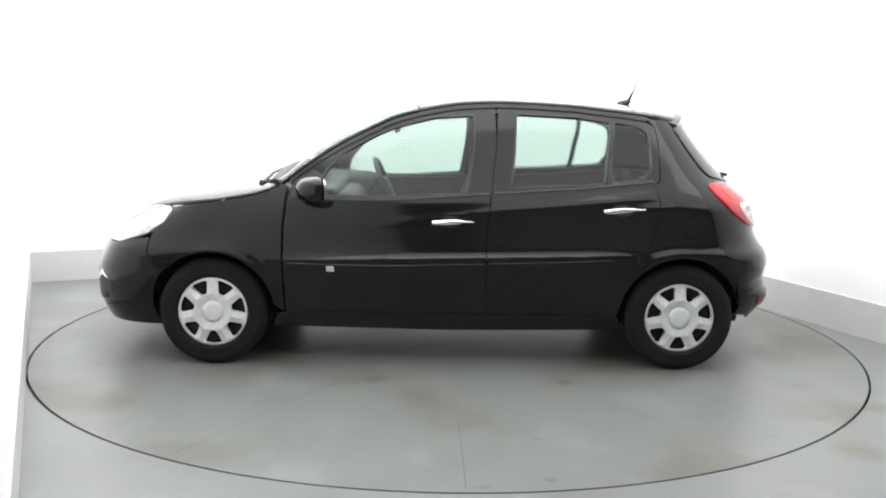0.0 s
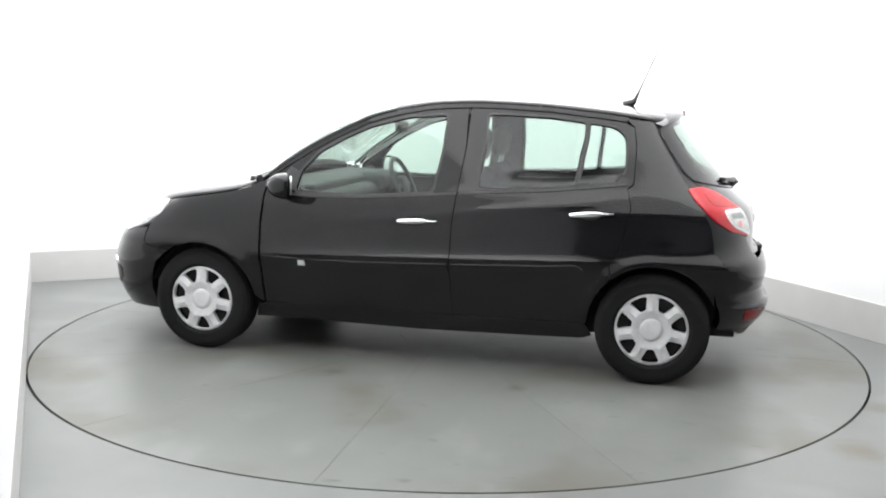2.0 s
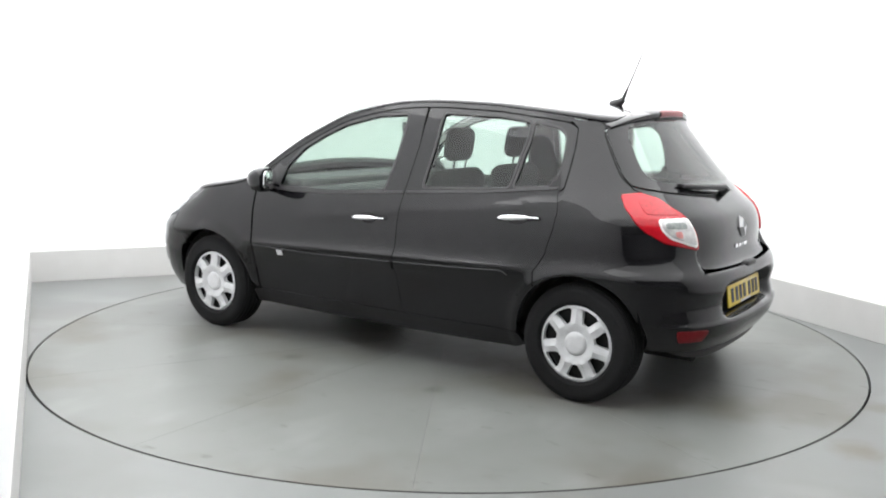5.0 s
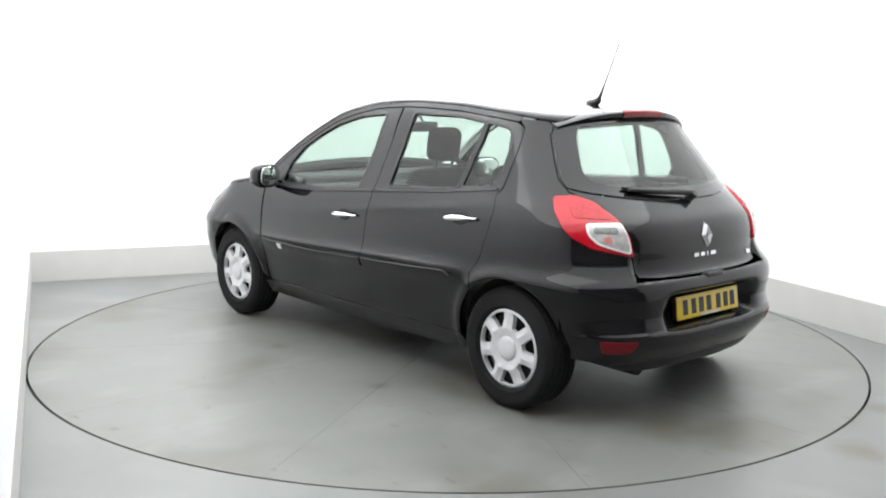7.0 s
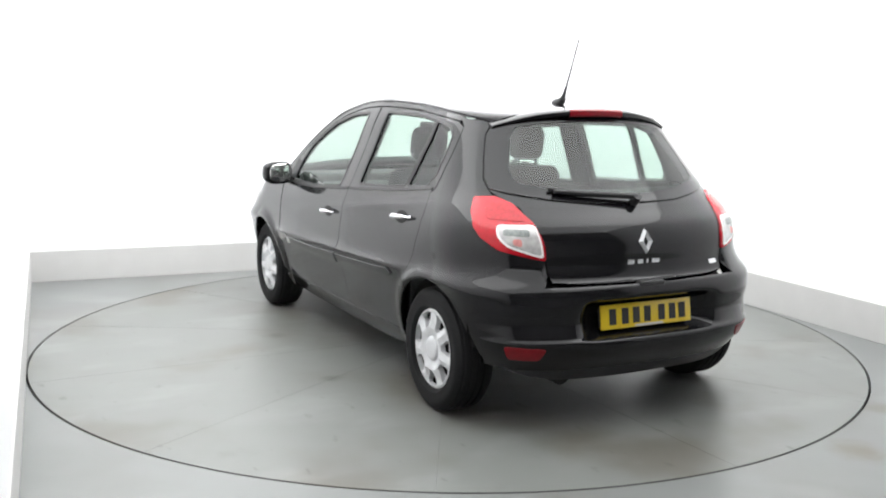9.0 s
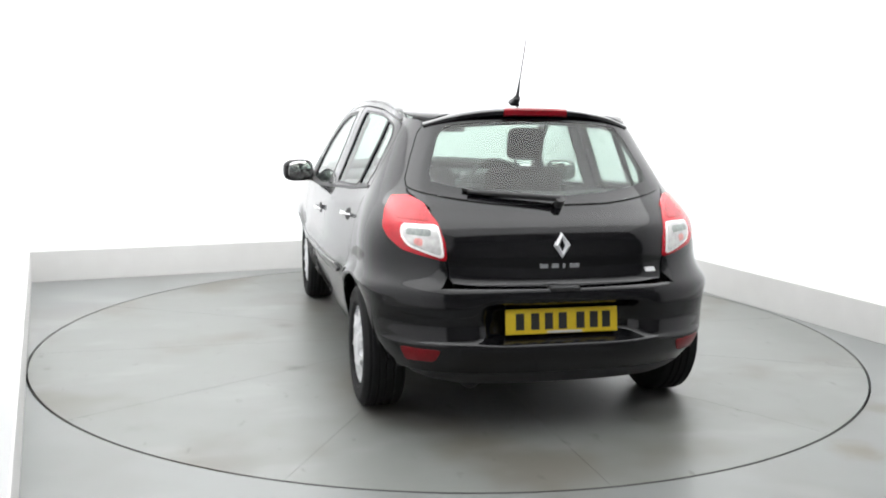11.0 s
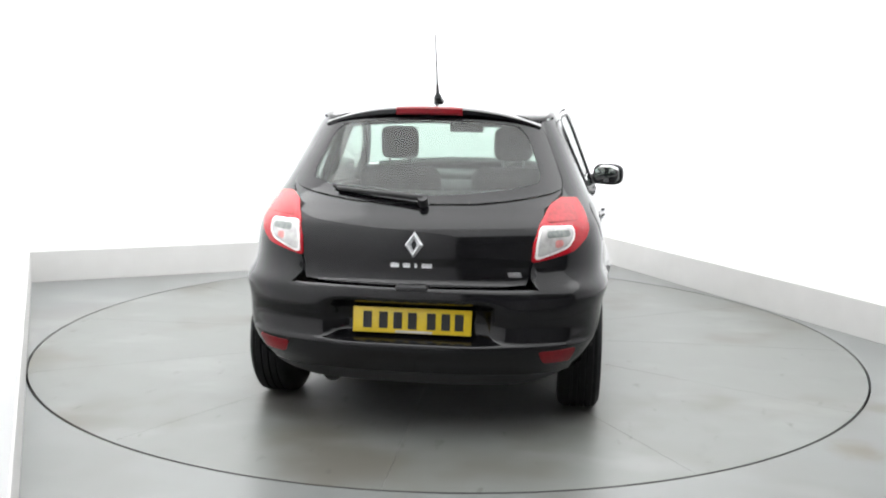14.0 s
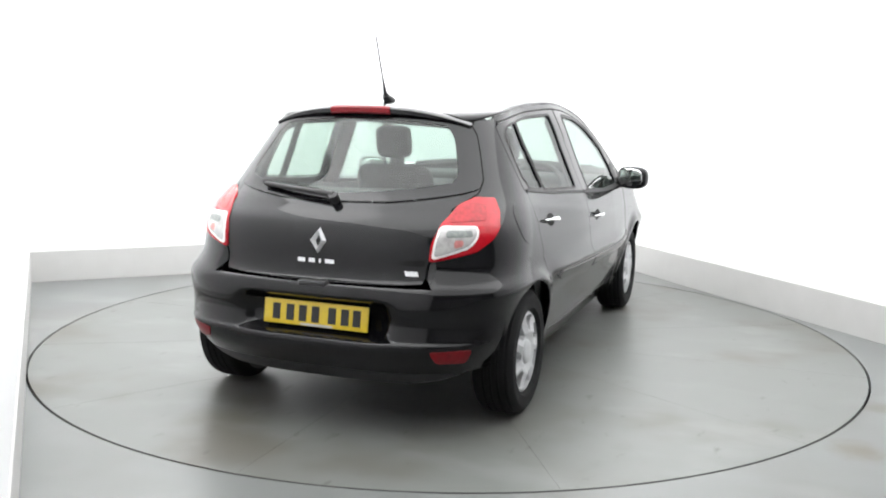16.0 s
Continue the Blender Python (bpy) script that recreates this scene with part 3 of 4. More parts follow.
    panel("belt_trim", along([(-0.245, 0.972), (-0.6, 0.997), (-0.9, 1.021), (-1.12, 1.044), (-1.12, 1.033), (-0.9, 1.010), (-0.6, 0.986), (-0.245, 0.961)]),
          TRIM, d, side=side, off=0.006, depth=0.01, gap=0.0)
    handle(d, side, -0.838, -1.062, 0.878, 0.893)
    # cant rail over the doors
    panel("roof_rail", along(edge_line(0.86, -1.10, 0.0, 20) + edge_line(-1.10, 0.80, 0.026, 20) + [(0.85, 1.0)]), PAINT, car, side=side, gap=0.002)
    # rear quarter: C-pillar and wheel arch, up to tailgate, lamp and bumper
    q = along([(-1.102, 1.383), (-1.142, 1.332), (-1.155, 1.25), (-1.157, 1.14), (-1.152, 1.04), (-1.144, 0.9), (-1.107, 0.72), (-1.053, 0.635)]) + \
        along(arc(-WHEEL_X, ARCH, 50, 155, 14)) + [(1.19, 0.52), (1.20, 0.58), (1.27, 0.63), (1.45, 0.64), (1.65, 0.655), (1.672, 0.70), (1.648, 0.775), (1.60, 0.90), (1.56, 0.98), (1.415, 1.045),
        (1.375, 1.10), (1.38, 1.20), (1.395, 1.30), (1.44, 1.352), (1.38, 1.366), (1.28, 1.372), (1.2, 1.377)]
    panel("rear_quarter", q, PAINT, car, side=side)
    # sill
    sill = [(0.96, 0.205), (0.93, 0.285), (0.88, 0.296), (0.0, 0.296), (-0.935, 0.296), (-0.945, 0.285), (-0.97, 0.23), (-0.9, 0.205), (0.0, 0.19)]
    panel("sill", along(sill), PAINT, car, side=side, depth=0.05)
    # tail lamp
    lamp = rounded([(1.315, 1.022), (1.290, 0.965), (1.292, 0.905), (1.335, 0.862), (1.437, 0.812), (1.655, 0.770), (1.645, 0.845), (1.607, 0.925), (1.53, 1.0), (1.44, 1.028)], 0.014, 4)
    t = panel("tail_lamp", lamp, RED, car, side=side, off=0.010, depth=0.022, gap=0.0, edge=0.008, label="red tail lamp with a clear lower lens")
    panel("brake_lens", rounded([(1.385, 0.995), (1.375, 0.935), (1.575, 0.928), (1.545, 0.972), (1.48, 1.005)], 0.02, 4), DEEPRED, t, side=side, off=0.0128, depth=0.004, gap=0.0, edge=0.003, label="darker ribbed red brake lens")
    panel("reversing_lens", rounded([(1.425, 0.913), (1.425, 0.868), (1.47, 0.828), (1.645, 0.778), (1.636, 0.845), (1.612, 0.915)], 0.022, 4), CLEAR, t, side=side, off=0.0132, depth=0.006, gap=0.0, edge=0.003, label="clear lens with a white rim")
    panel("lamp_reflector", rounded([(1.436, 0.906), (1.437, 0.870), (1.48, 0.834), (1.635, 0.789), (1.627, 0.845), (1.606, 0.909)], 0.02, 4), REFLECTOR, t, side=side, off=0.0150, depth=0.003, gap=0.0, edge=0.001, label="mottled silver reflector")
    panel("indicator_bowl", rounded([(1.46, 0.896), (1.458, 0.872), (1.585, 0.868), (1.582, 0.896)], 0.014, 4), BOWL, t, side=side, off=0.0166, depth=0.003, gap=0.0, edge=0.001, label="shaded oval bowl")
    panel("indicator_bulb", rounded([(1.505, 0.858), (1.505, 0.835), (1.548, 0.826), (1.546, 0.858)], 0.012, 4), BULB, t, side=side, off=0.0166, depth=0.003, gap=0.0, edge=0.001, label="pinkish bulb cover")
    panel("bumper_reflector", rounded([(1.40, 0.405), (1.63, 0.398), (1.585, 0.345), (1.415, 0.345)], 0.02, 4), DIMRED, car, side=side, off=0.004, depth=0.01, gap=0.0, edge=0.002, label="dark red bumper reflector")
    # headlamp, on the wing and over its edge
    lamp = along([(1.50, 0.845), (1.53, 0.862)] + edge_line(1.55, 1.82, 0.003, 8) + [(1.90, 0.66), (1.80, 0.665), (1.63, 0.722), (1.54, 0.78)])
    hl = panel("headlamp", lamp, HEADLIGHT, car, side=side, off=0.004, depth=0.02, gap=0.0, label="large clear headlamp")
    panel("headlamp_top", [(1.55, 0.999), (1.84, 0.999), (1.84, 0.72), (1.72, 0.80), (1.6, 0.9)], HEADLIGHT, hl, surface=topped, side=side, off=0.004, depth=0.012, gap=0.0, step=(0.05, 0.05))
    panel("mirror_sail", along([(0.845, 0.95), (0.70, 0.952), (0.675, 1.05), (0.735, 1.075)]), TRIM, car, side=side, off=0.003, depth=0.01, gap=0.0, label="black plastic mirror sail")
    for cx, cz, r in ((1.63, 0.785, 0.045), (1.745, 0.735, 0.034)):
        disc = along([(cx + r * math.cos(2 * math.pi * i / 18), cz + r * math.sin(2 * math.pi * i / 18)) for i in range(18)])
        panel("lamp_bowl", disc, REFLECTOR, hl, side=side, off=0.0065, depth=0.004, gap=0.0, edge=0.001, label="round silver lamp bowl")
    if side < 0:
        flap = along([(-1.31 + 0.093 * math.cos(2 * math.pi * i / 24), 0.905 + 0.09 * math.sin(2 * math.pi * i / 24)) for i in range(24)])
        panel("fuel_flap", flap, PAINT, car, side=side, off=0.002, depth=0.004, gap=0.0, edge=0.002, label="round black fuel flap")
    # door mirror
    mirror(side)
    # windscreen pillar
    panel("windscreen_pillar", [(0.90, 1.0), (0.16, 1.0), (0.16, 0.90), (0.90, 0.90)], PAINT, car, surface=topped, side=side, gap=0.001, step=(0.05, 0.03))
    # arch liners
    for wx in (WHEEL_X, -WHEEL_X):
        liner(wx, side)


def handle(door, side, x0, x1, z0, z1):
    """A chromed grip bar over a flat dark oval that stands for the hollow's shade."""
    bm = bmesh.new()
    n = 14
    rings = []
    for k in range(n + 1):
        t = k / n
        x, z = x0 + (x1 - x0) * t, z0 + (z1 - z0) * t + 0.004 * math.sin(math.pi * t)
        yy = wrapped(ux(x, z), z).y + 0.010 + 0.022 * math.sin(math.pi * t) ** 0.6
        h = 0.0135 * (0.45 + 0.55 * math.sin(math.pi * min(1, t * 1.2 + 0.08)) ** 0.5)
        rings.append([bm.verts.new((x, side * (yy + 0.008 * math.cos(a)), z + h * math.sin(a))) for a in [2 * math.pi * i / 10 for i in range(10)]])
    for a, b in zip(rings, rings[1:]):
        for i in range(10):
            bm.faces.new((a[i], a[(i + 1) % 10], b[(i + 1) % 10], b[i]))
    bm.faces.new(rings[0])
    bm.faces.new(rings[-1])
    part("handle", bm, CHROME, door, "chrome door handle")
    # no recess is cut: a dark oval on the door paints its shade
    cx = (x0 + x1) / 2 + 0.01
    hollow = [(ux(cx + 0.06 * math.cos(2 * math.pi * i / 20), z0 + 0.026 * math.sin(2 * math.pi * i / 20)), z0 + 0.006 + 0.03 * math.sin(2 * math.pi * i / 20)) for i in range(20)]
    panel("handle_hollow_shade", hollow, DARK, door, side=side, off=0.0015, depth=0.003, gap=0.0, edge=0.001)


def mirror(side):
    """Door mirror: foot, rounded shell and glass."""
    m = new("door_mirror")
    m.parent = car
    m.matrix_basis = pose(0.70, side * 0.932, 0.985, 0, 0, side * 21)
    tagged(m, "black door mirror on a short foot")
    bm = bmesh.new()
    bmesh.ops.create_uvsphere(bm, u_segments=28, v_segments=16, radius=1)
    for v in bm.verts:
        x, y, z = v.co
        k = abs(x) ** 0.7 * (1 if x > 0 else -1)
        # flat towards the back, rounded box outline
        sx = 0.105 * x if x > 0 else 0.028 * k
        f = 1 / max(1e-6, (abs(y) ** 3.2 + abs(z) ** 3.2) ** (1 / 3.2)) * math.hypot(y, z)
        v.co = (sx, 0.105 * y * f, 0.072 * z * f)
    part("shell", bm, PAINT, m, "glossy black mirror shell")
    bm = lathe([(0, -0.004), (0.80, -0.004), (0.88, 0), (0.88, 0.004), (0, 0.004)], 28)
    for v in bm.verts:
        x, y, z = v.co
        r = math.hypot(x, z)
        f = r / max(1e-6, (abs(x) ** 3.2 + abs(z) ** 3.2) ** (1 / 3.2)) if r > 1e-6 else 1
        v.co = (-0.031 + y, 0.100 * x * f, 0.066 * z * f)
    part("mirror_glass", bm, MIRROR, m, "silvered mirror glass")
    foot = tube([(0.02, -side * 0.04, -0.030), (0.03, -side * 0.12, -0.040), (0.05, -side * 0.21, -0.050)], 0.034, 12, 1.2)
    part("foot", foot, TRIM, m, "black plastic foot")


def liner(wx, side):
    bm = bmesh.new()
    n = 28
    rows = []
    for r, y in ((ARCH + 0.001, 0.785), (ARCH + 0.002, 0.70), (ARCH + 0.0, 0.50), (0.05, 0.48)):
        rows.append([bm.verts.new((wx + r * math.cos(radians(14 + 152 * k / n)), side * y, 0.295 + r * math.sin(radians(14 + 152 * k / n)))) for k in range(n + 1)])
    for a, b in zip(rows, rows[1:]):
        for k in range(n):
            bm.faces.new((a[k], a[k + 1], b[k + 1], b[k]))
    part("arch_liner", bm, DARK, car, "dark wheel arch liner")


for side in (1, -1):
    side_of_car(side)


# roof, windscreen and bonnet
panel("roof", [(0.155, 0.999), (-1.27, 0.999), (-1.31, 0.5), (-1.325, 0.0), (-1.31, -0.5), (-1.27, -0.999), (0.155, -0.999), (0.19, -0.5), (0.205, 0), (0.19, 0.5)],
      PAINT, car, surface=topped, step=(0.06, 0.05), gap=0.001)
panel("windscreen", [(0.90, 0.898), (0.165, 0.898), (0.20, 0.5), (0.215, 0), (0.20, -0.5), (0.165, -0.898), (0.90, -0.898), (0.97, -0.5), (0.99, 0), (0.97, 0.5)],
      PANE, car, surface=topped, step=(0.05, 0.08), gap=0.001, depth=0.005, edge=0.001, label="raked tinted windscreen").visible_shadow = False
panel("bonnet", [(0.92, 0.999), (1.53, 0.999), (1.62, 0.88), (1.74, 0.78), (1.84, 0.68), (1.86, 0.3), (1.87, 0), (1.86, -0.3), (1.84, -0.68), (1.74, -0.78), (1.62, -0.88), (1.53, -0.999), (0.92, -0.999), (0.995, -0.5), (1.01, 0), (0.995, 0.5)],
      PAINT, car, surface=topped, step=(0.05, 0.06))

# tailgate with rear window
U1 = 2 * U_MID
half = [(1.40, 1.30), (1.385, 1.20), (1.38, 1.10), (1.42, 1.048), (1.565, 0.985), (1.606, 0.90), (1.654, 0.775), (1.678, 0.70), (1.70, 0.675), (1.80, 0.668)]
tail_out = half + [(2.0, 0.664)] + [(U1 - u, z) for u, z in half[::-1]] + [(U1 - 1.46, 1.36), (2.3, 1.385), (2.0, 1.39), (1.7, 1.385), (1.46, 1.36)]
hole_half = [(1.58, 1.338), (1.54, 1.30), (1.515, 1.20), (1.52, 1.14), (1.57, 1.092), (1.7, 1.068)]
hole = hole_half + [(2.0, 1.058)] + [(U1 - u, z) for u, z in hole_half[::-1]] + [(2.0, 1.362)]
tailgate = panel("tailgate", tail_out, PAINT, car, [hole], step=(0.035, 0.03), label="black tailgate with wiper")
pane_half = [(1.455, 1.352), (1.412, 1.30), (1.395, 1.20), (1.392, 1.10), (1.415, 1.062), (1.50, 1.045), (1.70, 1.02), (1.85, 1.003)]
pane = pane_half + [(2.0, 0.998)] + [(U1 - u, z) for u, z in pane_half[::-1]] + [(2.3, 1.374), (2.0, 1.378), (1.7, 1.374)]
panel("rear_window", pane, REAR_PANE, tailgate, off=0.005, depth=0.004, gap=0.0, edge=0.002, step=(0.04, 0.03), label="tinted rear window with a black border").visible_shadow = False
inner = [(u + 0.145 * max(-1, min(1, (2.0 - u) / 0.1)), z + (0.03 if z < 1.2 else -0.018)) for u, z in pane]
panel("window_border", pane, PAINT, tailgate, [inner], off=0.007, depth=0.002, gap=0.001, edge=0.001, step=(0.04, 0.03), label="glossy black border of the rear window")
head_half = [(1.22, 1.345), (1.50, 1.345), (1.6, 1.362)]
head_top = [(1.5, 1.396), (1.35, 1.382), (1.22, 1.370)]
panel("tailgate_header", head_half + [(2.0, 1.374)] + [(U1 - u, z) for u, z in head_half[::-1]] + [(U1 - u, z) for u, z in head_top[::-1]] + [(2.0, 1.422)] + head_top,
      PAINT, car, off=-0.012, depth=0.02, gap=0.0, step=(0.04, 0.02))
# rear bumper and its lower moulding
lo = along(arc(-WHEEL_X, ARCH, 155, 195, 6))
bump_half = [(1.183, 0.52), (1.193, 0.585), (1.268, 0.636), (1.45, 0.646), (1.66, 0.661), (1.80, 0.662)]
bl = [(ux(-1.60, 0.30), 0.30), (ux(-1.605, 0.42), 0.42)] + bump_half
panel("rear_bumper", bl + [(2.0, 0.658)] + [(U1 - u, z) for u, z in bl[::-1]] + [(U1 - 1.45, 0.285), (2.0, 0.28), (1.45, 0.285)], PAINT, car, step=(0.03, 0.022), depth=0.06, label="black rear bumper with a plate hollow")
val = [(1.42, 0.279), (1.55, 0.245), (1.7, 0.225), (2.0, 0.22)]
panel("bumper_valance", val + [(U1 - u, z) for u, z in val[-2::-1]] + [(U1 - 1.45, 0.281), (2.0, 0.276), (1.45, 0.281)], TRIM, car, step=(0.04, 0.03), depth=0.06, off=-0.004, label="dark lower bumper valance")

# spoiler with the high brake lamp
def spoiler():
    bm = bmesh.new()
    rows = []
    n = 24
    for k in range(n + 1):
        y = -0.515 + 1.03 * k / n
        f = (abs(y) / 0.515) ** 2.6
        xr = -1.40 + 0.115 * f
        zr = 1.421 - 0.078 * f
        d = 1 - 0.6 * f
        xs, zs = -1.20 + 0.02 * f, 1.444 - 0.078 * f
        rows.append([bm.verts.new(p) for p in ((xs, y, zs - 0.012), ((xs + xr) / 2, y, (zs + zr) / 2 + 0.004), (xr + 0.01, y, zr + 0.002), (xr, y, zr - 0.006 * d), (xr + 0.002, y, zr - 0.026 * d), (xr + 0.012, y, zr - 0.034 * d), (xs, y, zr - 0.048))])
    for a, b in zip(rows, rows[1:]):
        for i in range(6):
            bm.faces.new((a[i], a[i + 1], b[i + 1], b[i]))
    bm.faces.new(rows[0])
    bm.faces.new(rows[-1])
    sp = part("spoiler", bm, PAINT, car, "black roof spoiler")
    bm = bmesh.new()
    rows = []
    for k in range(9):
        y = -0.155 + 0.31 * k / 8
        f = (abs(y) / 0.515) ** 2.6
        xr, zr = -1.4035 + 0.115 * f, 1.421 - 0.078 * f
        rows.append([bm.verts.new(p) for p in ((xr + 0.012, y, zr + 0.0055), (xr, y, zr - 0.003), (xr, y, zr - 0.026), (xr + 0.012, y, zr - 0.032))])
    for a, b in zip(rows, rows[1:]):
        for i in range(3):
            bm.faces.new((a[i], a[i + 1], b[i + 1], b[i]))
    part("high_brake_lamp", bm, DIMRED, sp, "dark red high brake lamp strip")


spoiler()


# nose: bumper, grille, valance
nose_half = [(ux(1.612, 0.705), 0.705), (ux(1.79, 0.668), 0.668), (ux(1.90, 0.65), 0.65)]
NM = 2 * U_NOSE
nh = [(ux(1.58, 0.20), 0.20), (ux(1.59, 0.235), 0.235), (ux(1.615, 0.33), 0.33), (ux(1.60, 0.42), 0.42), (ux(1.565, 0.50), 0.50), (ux(1.474, 0.572), 0.572), (ux(1.615, 0.607), 0.607)] + nose_half + [(U_NOSE + 0.5, 0.70)]
panel("front_bumper", nh + [(U_NOSE, 0.77)] + [(NM - u, z) for u, z in nh[::-1]] + [(U_NOSE, 0.19)], PAINT, car, step=(0.04, 0.03), depth=0.06, label="black front bumper")
gr = [(U_NOSE + 0.55, 0.33), (U_NOSE + 0.5, 0.42)]
panel("front_grille", gr + [(NM - u, z) for u, z in gr[::-1]] + [(U_NOSE, 0.27)], TRIM, car, off=0.004, depth=0.01, gap=0, label="dark front grille")
fog = [(ux(1.86, 0.36), 0.36), (ux(1.86, 0.44), 0.44), (ux(1.97, 0.45), 0.45), (ux(1.99, 0.36), 0.36)]
for side in (1, -1):
    panel("fog_lamp_recess", rounded(fog, 0.03), TRIM, car, side=side, off=0.003, depth=0.006, gap=0)
    panel("bumper_chrome_blade", [(ux(1.88, 0.452), 0.452), (ux(1.93, 0.49), 0.49), (ux(2.01, 0.42), 0.42), (ux(2.0, 0.40), 0.40), (ux(1.93, 0.468), 0.468)], CHROME, car, side=side, off=0.006, depth=0.008, gap=0, edge=0.002, label="thin chrome bumper blade")
vh = [(ux(1.64, 0.215), 0.215), (ux(1.72, 0.165), 0.165), (U_NOSE + 0.6, 0.155)]
panel("front_valance", vh + [(U_NOSE, 0.155)] + [(NM - u, z) for u, z in vh[::-1]] + [(NM - ux(1.75, 0.205), 0.205), (U_NOSE, 0.195), (ux(1.75, 0.205), 0.205)], TRIM, car, depth=0.05, off=-0.03)
# cowl and wipers
part("cowl", merged(tube([(0.955, y / 10, 0.985 + 0.05 * (1 - (y / 7.4) ** 2)) for y in range(-7, 8)], 0.03, 8)), TRIM, car, "black plastic cowl")
for y0, y1 in ((0.62, 0.02), (-0.02, -0.6)):
    part("wiper", merged(tube([(1.03, y0, 0.992), (1.03, (y0 + y1) / 2, 1.022), (1.01, y1, 1.034)], 0.011, 8, 0.5), tube([(1.05, y0, 0.955), (1.03, y0, 1.0)], 0.02, 8)), TRIM, car, "black windscreen wiper")


# underbody and cabin tub
def tub():
    bm = bmesh.new()
    rows = []
    for x in (-1.72, -1.55, -1.2, -0.8, 0, 0.8, 1.2, 1.6, 1.88):
        a = 0.48 if 0.85 < abs(x) < 1.5 else 0.70 if abs(x) < 0.9 else 0.42
        rows.append([bm.verts.new(p) for p in ((x, -a, 0.42), (x, -a, 0.21), (x, a, 0.21), (x, a, 0.42))])
    for a, b in zip(rows, rows[1:]):
        for i in range(4):
            bm.faces.new((a[i], a[(i + 1) % 4], b[(i + 1) % 4], b[i]))
    bm.faces.new(rows[0])
    bm.faces.new(rows[-1])
    return bm


part("underbody", tub(), DARK, car, "dark underbody")
part("exhaust", tube([(-1.2, 0.35, 0.23), (-1.5, 0.38, 0.235), (-1.72, 0.38, 0.235)], 0.05, 14), DARK, car, "dark exhaust silencer")
part("rear_axle", tube([(-1.28, -0.62, 0.27), (-1.28, 0.62, 0.27)], 0.04, 10), DARK, car)


# door linings and cabin sides
def cabin_side(side):
    ring = along([(0.84, 0.32), (0.84, 0.93), (-0.23, 0.965), (-1.15, 1.035), (-1.0, 0.7), (-0.9, 0.32)])
    panel("door_lining", ring, DASH, car, side=side, off=-0.06, depth=0.01, gap=0.0, step=(0.15, 0.1), label="dark grey door lining")
    q = along([(-1.16, 1.04), (-1.12, 0.66), (-1.28, 0.65), (-1.45, 0.65)]) + [(1.42, 0.68), (1.42, 1.06)]
    panel("boot_lining", q, DASH, car, side=side, off=-0.06, depth=0.01, gap=0.0, step=(0.1, 0.1))
    pil = along([(-0.13, 0.96), (-0.155, 1.36), (-0.345, 1.37), (-0.325, 0.98)])
    panel("pillar_lining", pil, DASH, car, side=side, off=-0.035, depth=0.01, gap=0.0, step=(0.1, 0.1))
    pil = along([(-1.115, 1.06), (-1.125, 1.20), (-1.11, 1.30), (-1.06, 1.36), (-1.2, 1.35)]) + [(1.46, 1.33), (1.45, 1.07)]
    panel("pillar_lining", pil, DASH, car, side=side, off=-0.035, depth=0.01, gap=0.0, step=(0.1, 0.1))


def inner_pillars(side):
    # dark jambs behind the door gaps, and the linings of the windscreen pillars
    jamb = along([(-1.07, 1.374), (-1.07, 1.345), (-1.125, 1.30), (-1.128, 1.05), (-1.12, 0.88), (-1.19, 0.88), (-1.20, 1.05), (-1.20, 1.30), (-1.19, 1.362)])
    panel("door_jamb", jamb, DARK, car, side=side, off=-0.022, depth=0.006, gap=0.0, step=(0.05, 0.08))
    jamb = along([(-0.20, 1.388), (-0.32, 1.388), (-0.30, 0.98), (-0.27, 0.40), (-0.17, 0.40), (-0.18, 0.98)])
    panel("door_jamb", jamb, DARK, car, side=side, off=-0.022, depth=0.006, gap=0.0, step=(0.05, 0.08))
    panel("pillar_lining", [(0.88, 0.985), (0.14, 0.985), (0.14, 0.86), (0.88, 0.86)], LINING, car, surface=topped, side=side, off=-0.028, depth=0.006, gap=0.0, step=(0.06, 0.03), label="grey windscreen pillar lining")
    panel("rail_lining", along(edge_line(0.80, -1.08, 0.006, 16) + edge_line(-1.08, 0.78, 0.036, 16)), LINING, car, side=side, off=-0.028, depth=0.006, gap=0.0, step=(0.08, 0.03))


cabin_side(1)
cabin_side(-1)
inner_pillars(1)
inner_pillars(-1)
panel("headlining", [(0.12, 0.97), (-1.24, 0.97), (-1.27, 0), (-1.24, -0.97), (0.12, -0.97), (0.16, 0)], LINING, car, surface=topped, off=-0.03, depth=0.005, gap=0, step=(0.1, 0.08), label="pale headlining")


def cushion(x0, x1, y0, y1, z0, z1, r=0.05):
    bm = box(x0, x1, y0, y1, z0, z1, r, 4)
    return bm


def front_seat(y):
    s = new("front_seat")
    s.parent = car
    s.matrix_basis = pose(0.04, y, 0)
    tagged(s, "dark grey cloth front seat with headrest")
    part("seat_cushion", cushion(-0.10, 0.42, -0.25, 0.25, 0.36, 0.53), CLOTH, s)
    part("backrest", turned(merged(cushion(-0.07, 0.07, -0.245, 0.245, 0.0, 0.65, 0.075), cushion(-0.06, 0.10, -0.25, -0.17, 0.02, 0.5, 0.035), cushion(-0.06, 0.10, 0.17, 0.25, 0.02, 0.5, 0.035)), pose(-0.12, 0, 0.45, 0, -17, 0)), CLOTH, s)
    part("headrest", turned(cushion(-0.05, 0.05, -0.112, 0.112, 0.0, 0.195, 0.05), pose(-0.285, 0, 1.115, 0, -10, 0)), CLOTH, s)
    for dy in (-0.06, 0.06):
        part("headrest_post", tube([(-0.285, dy, 0.99), (-0.31, dy, 1.13)], 0.008, 8), CHROME, s)


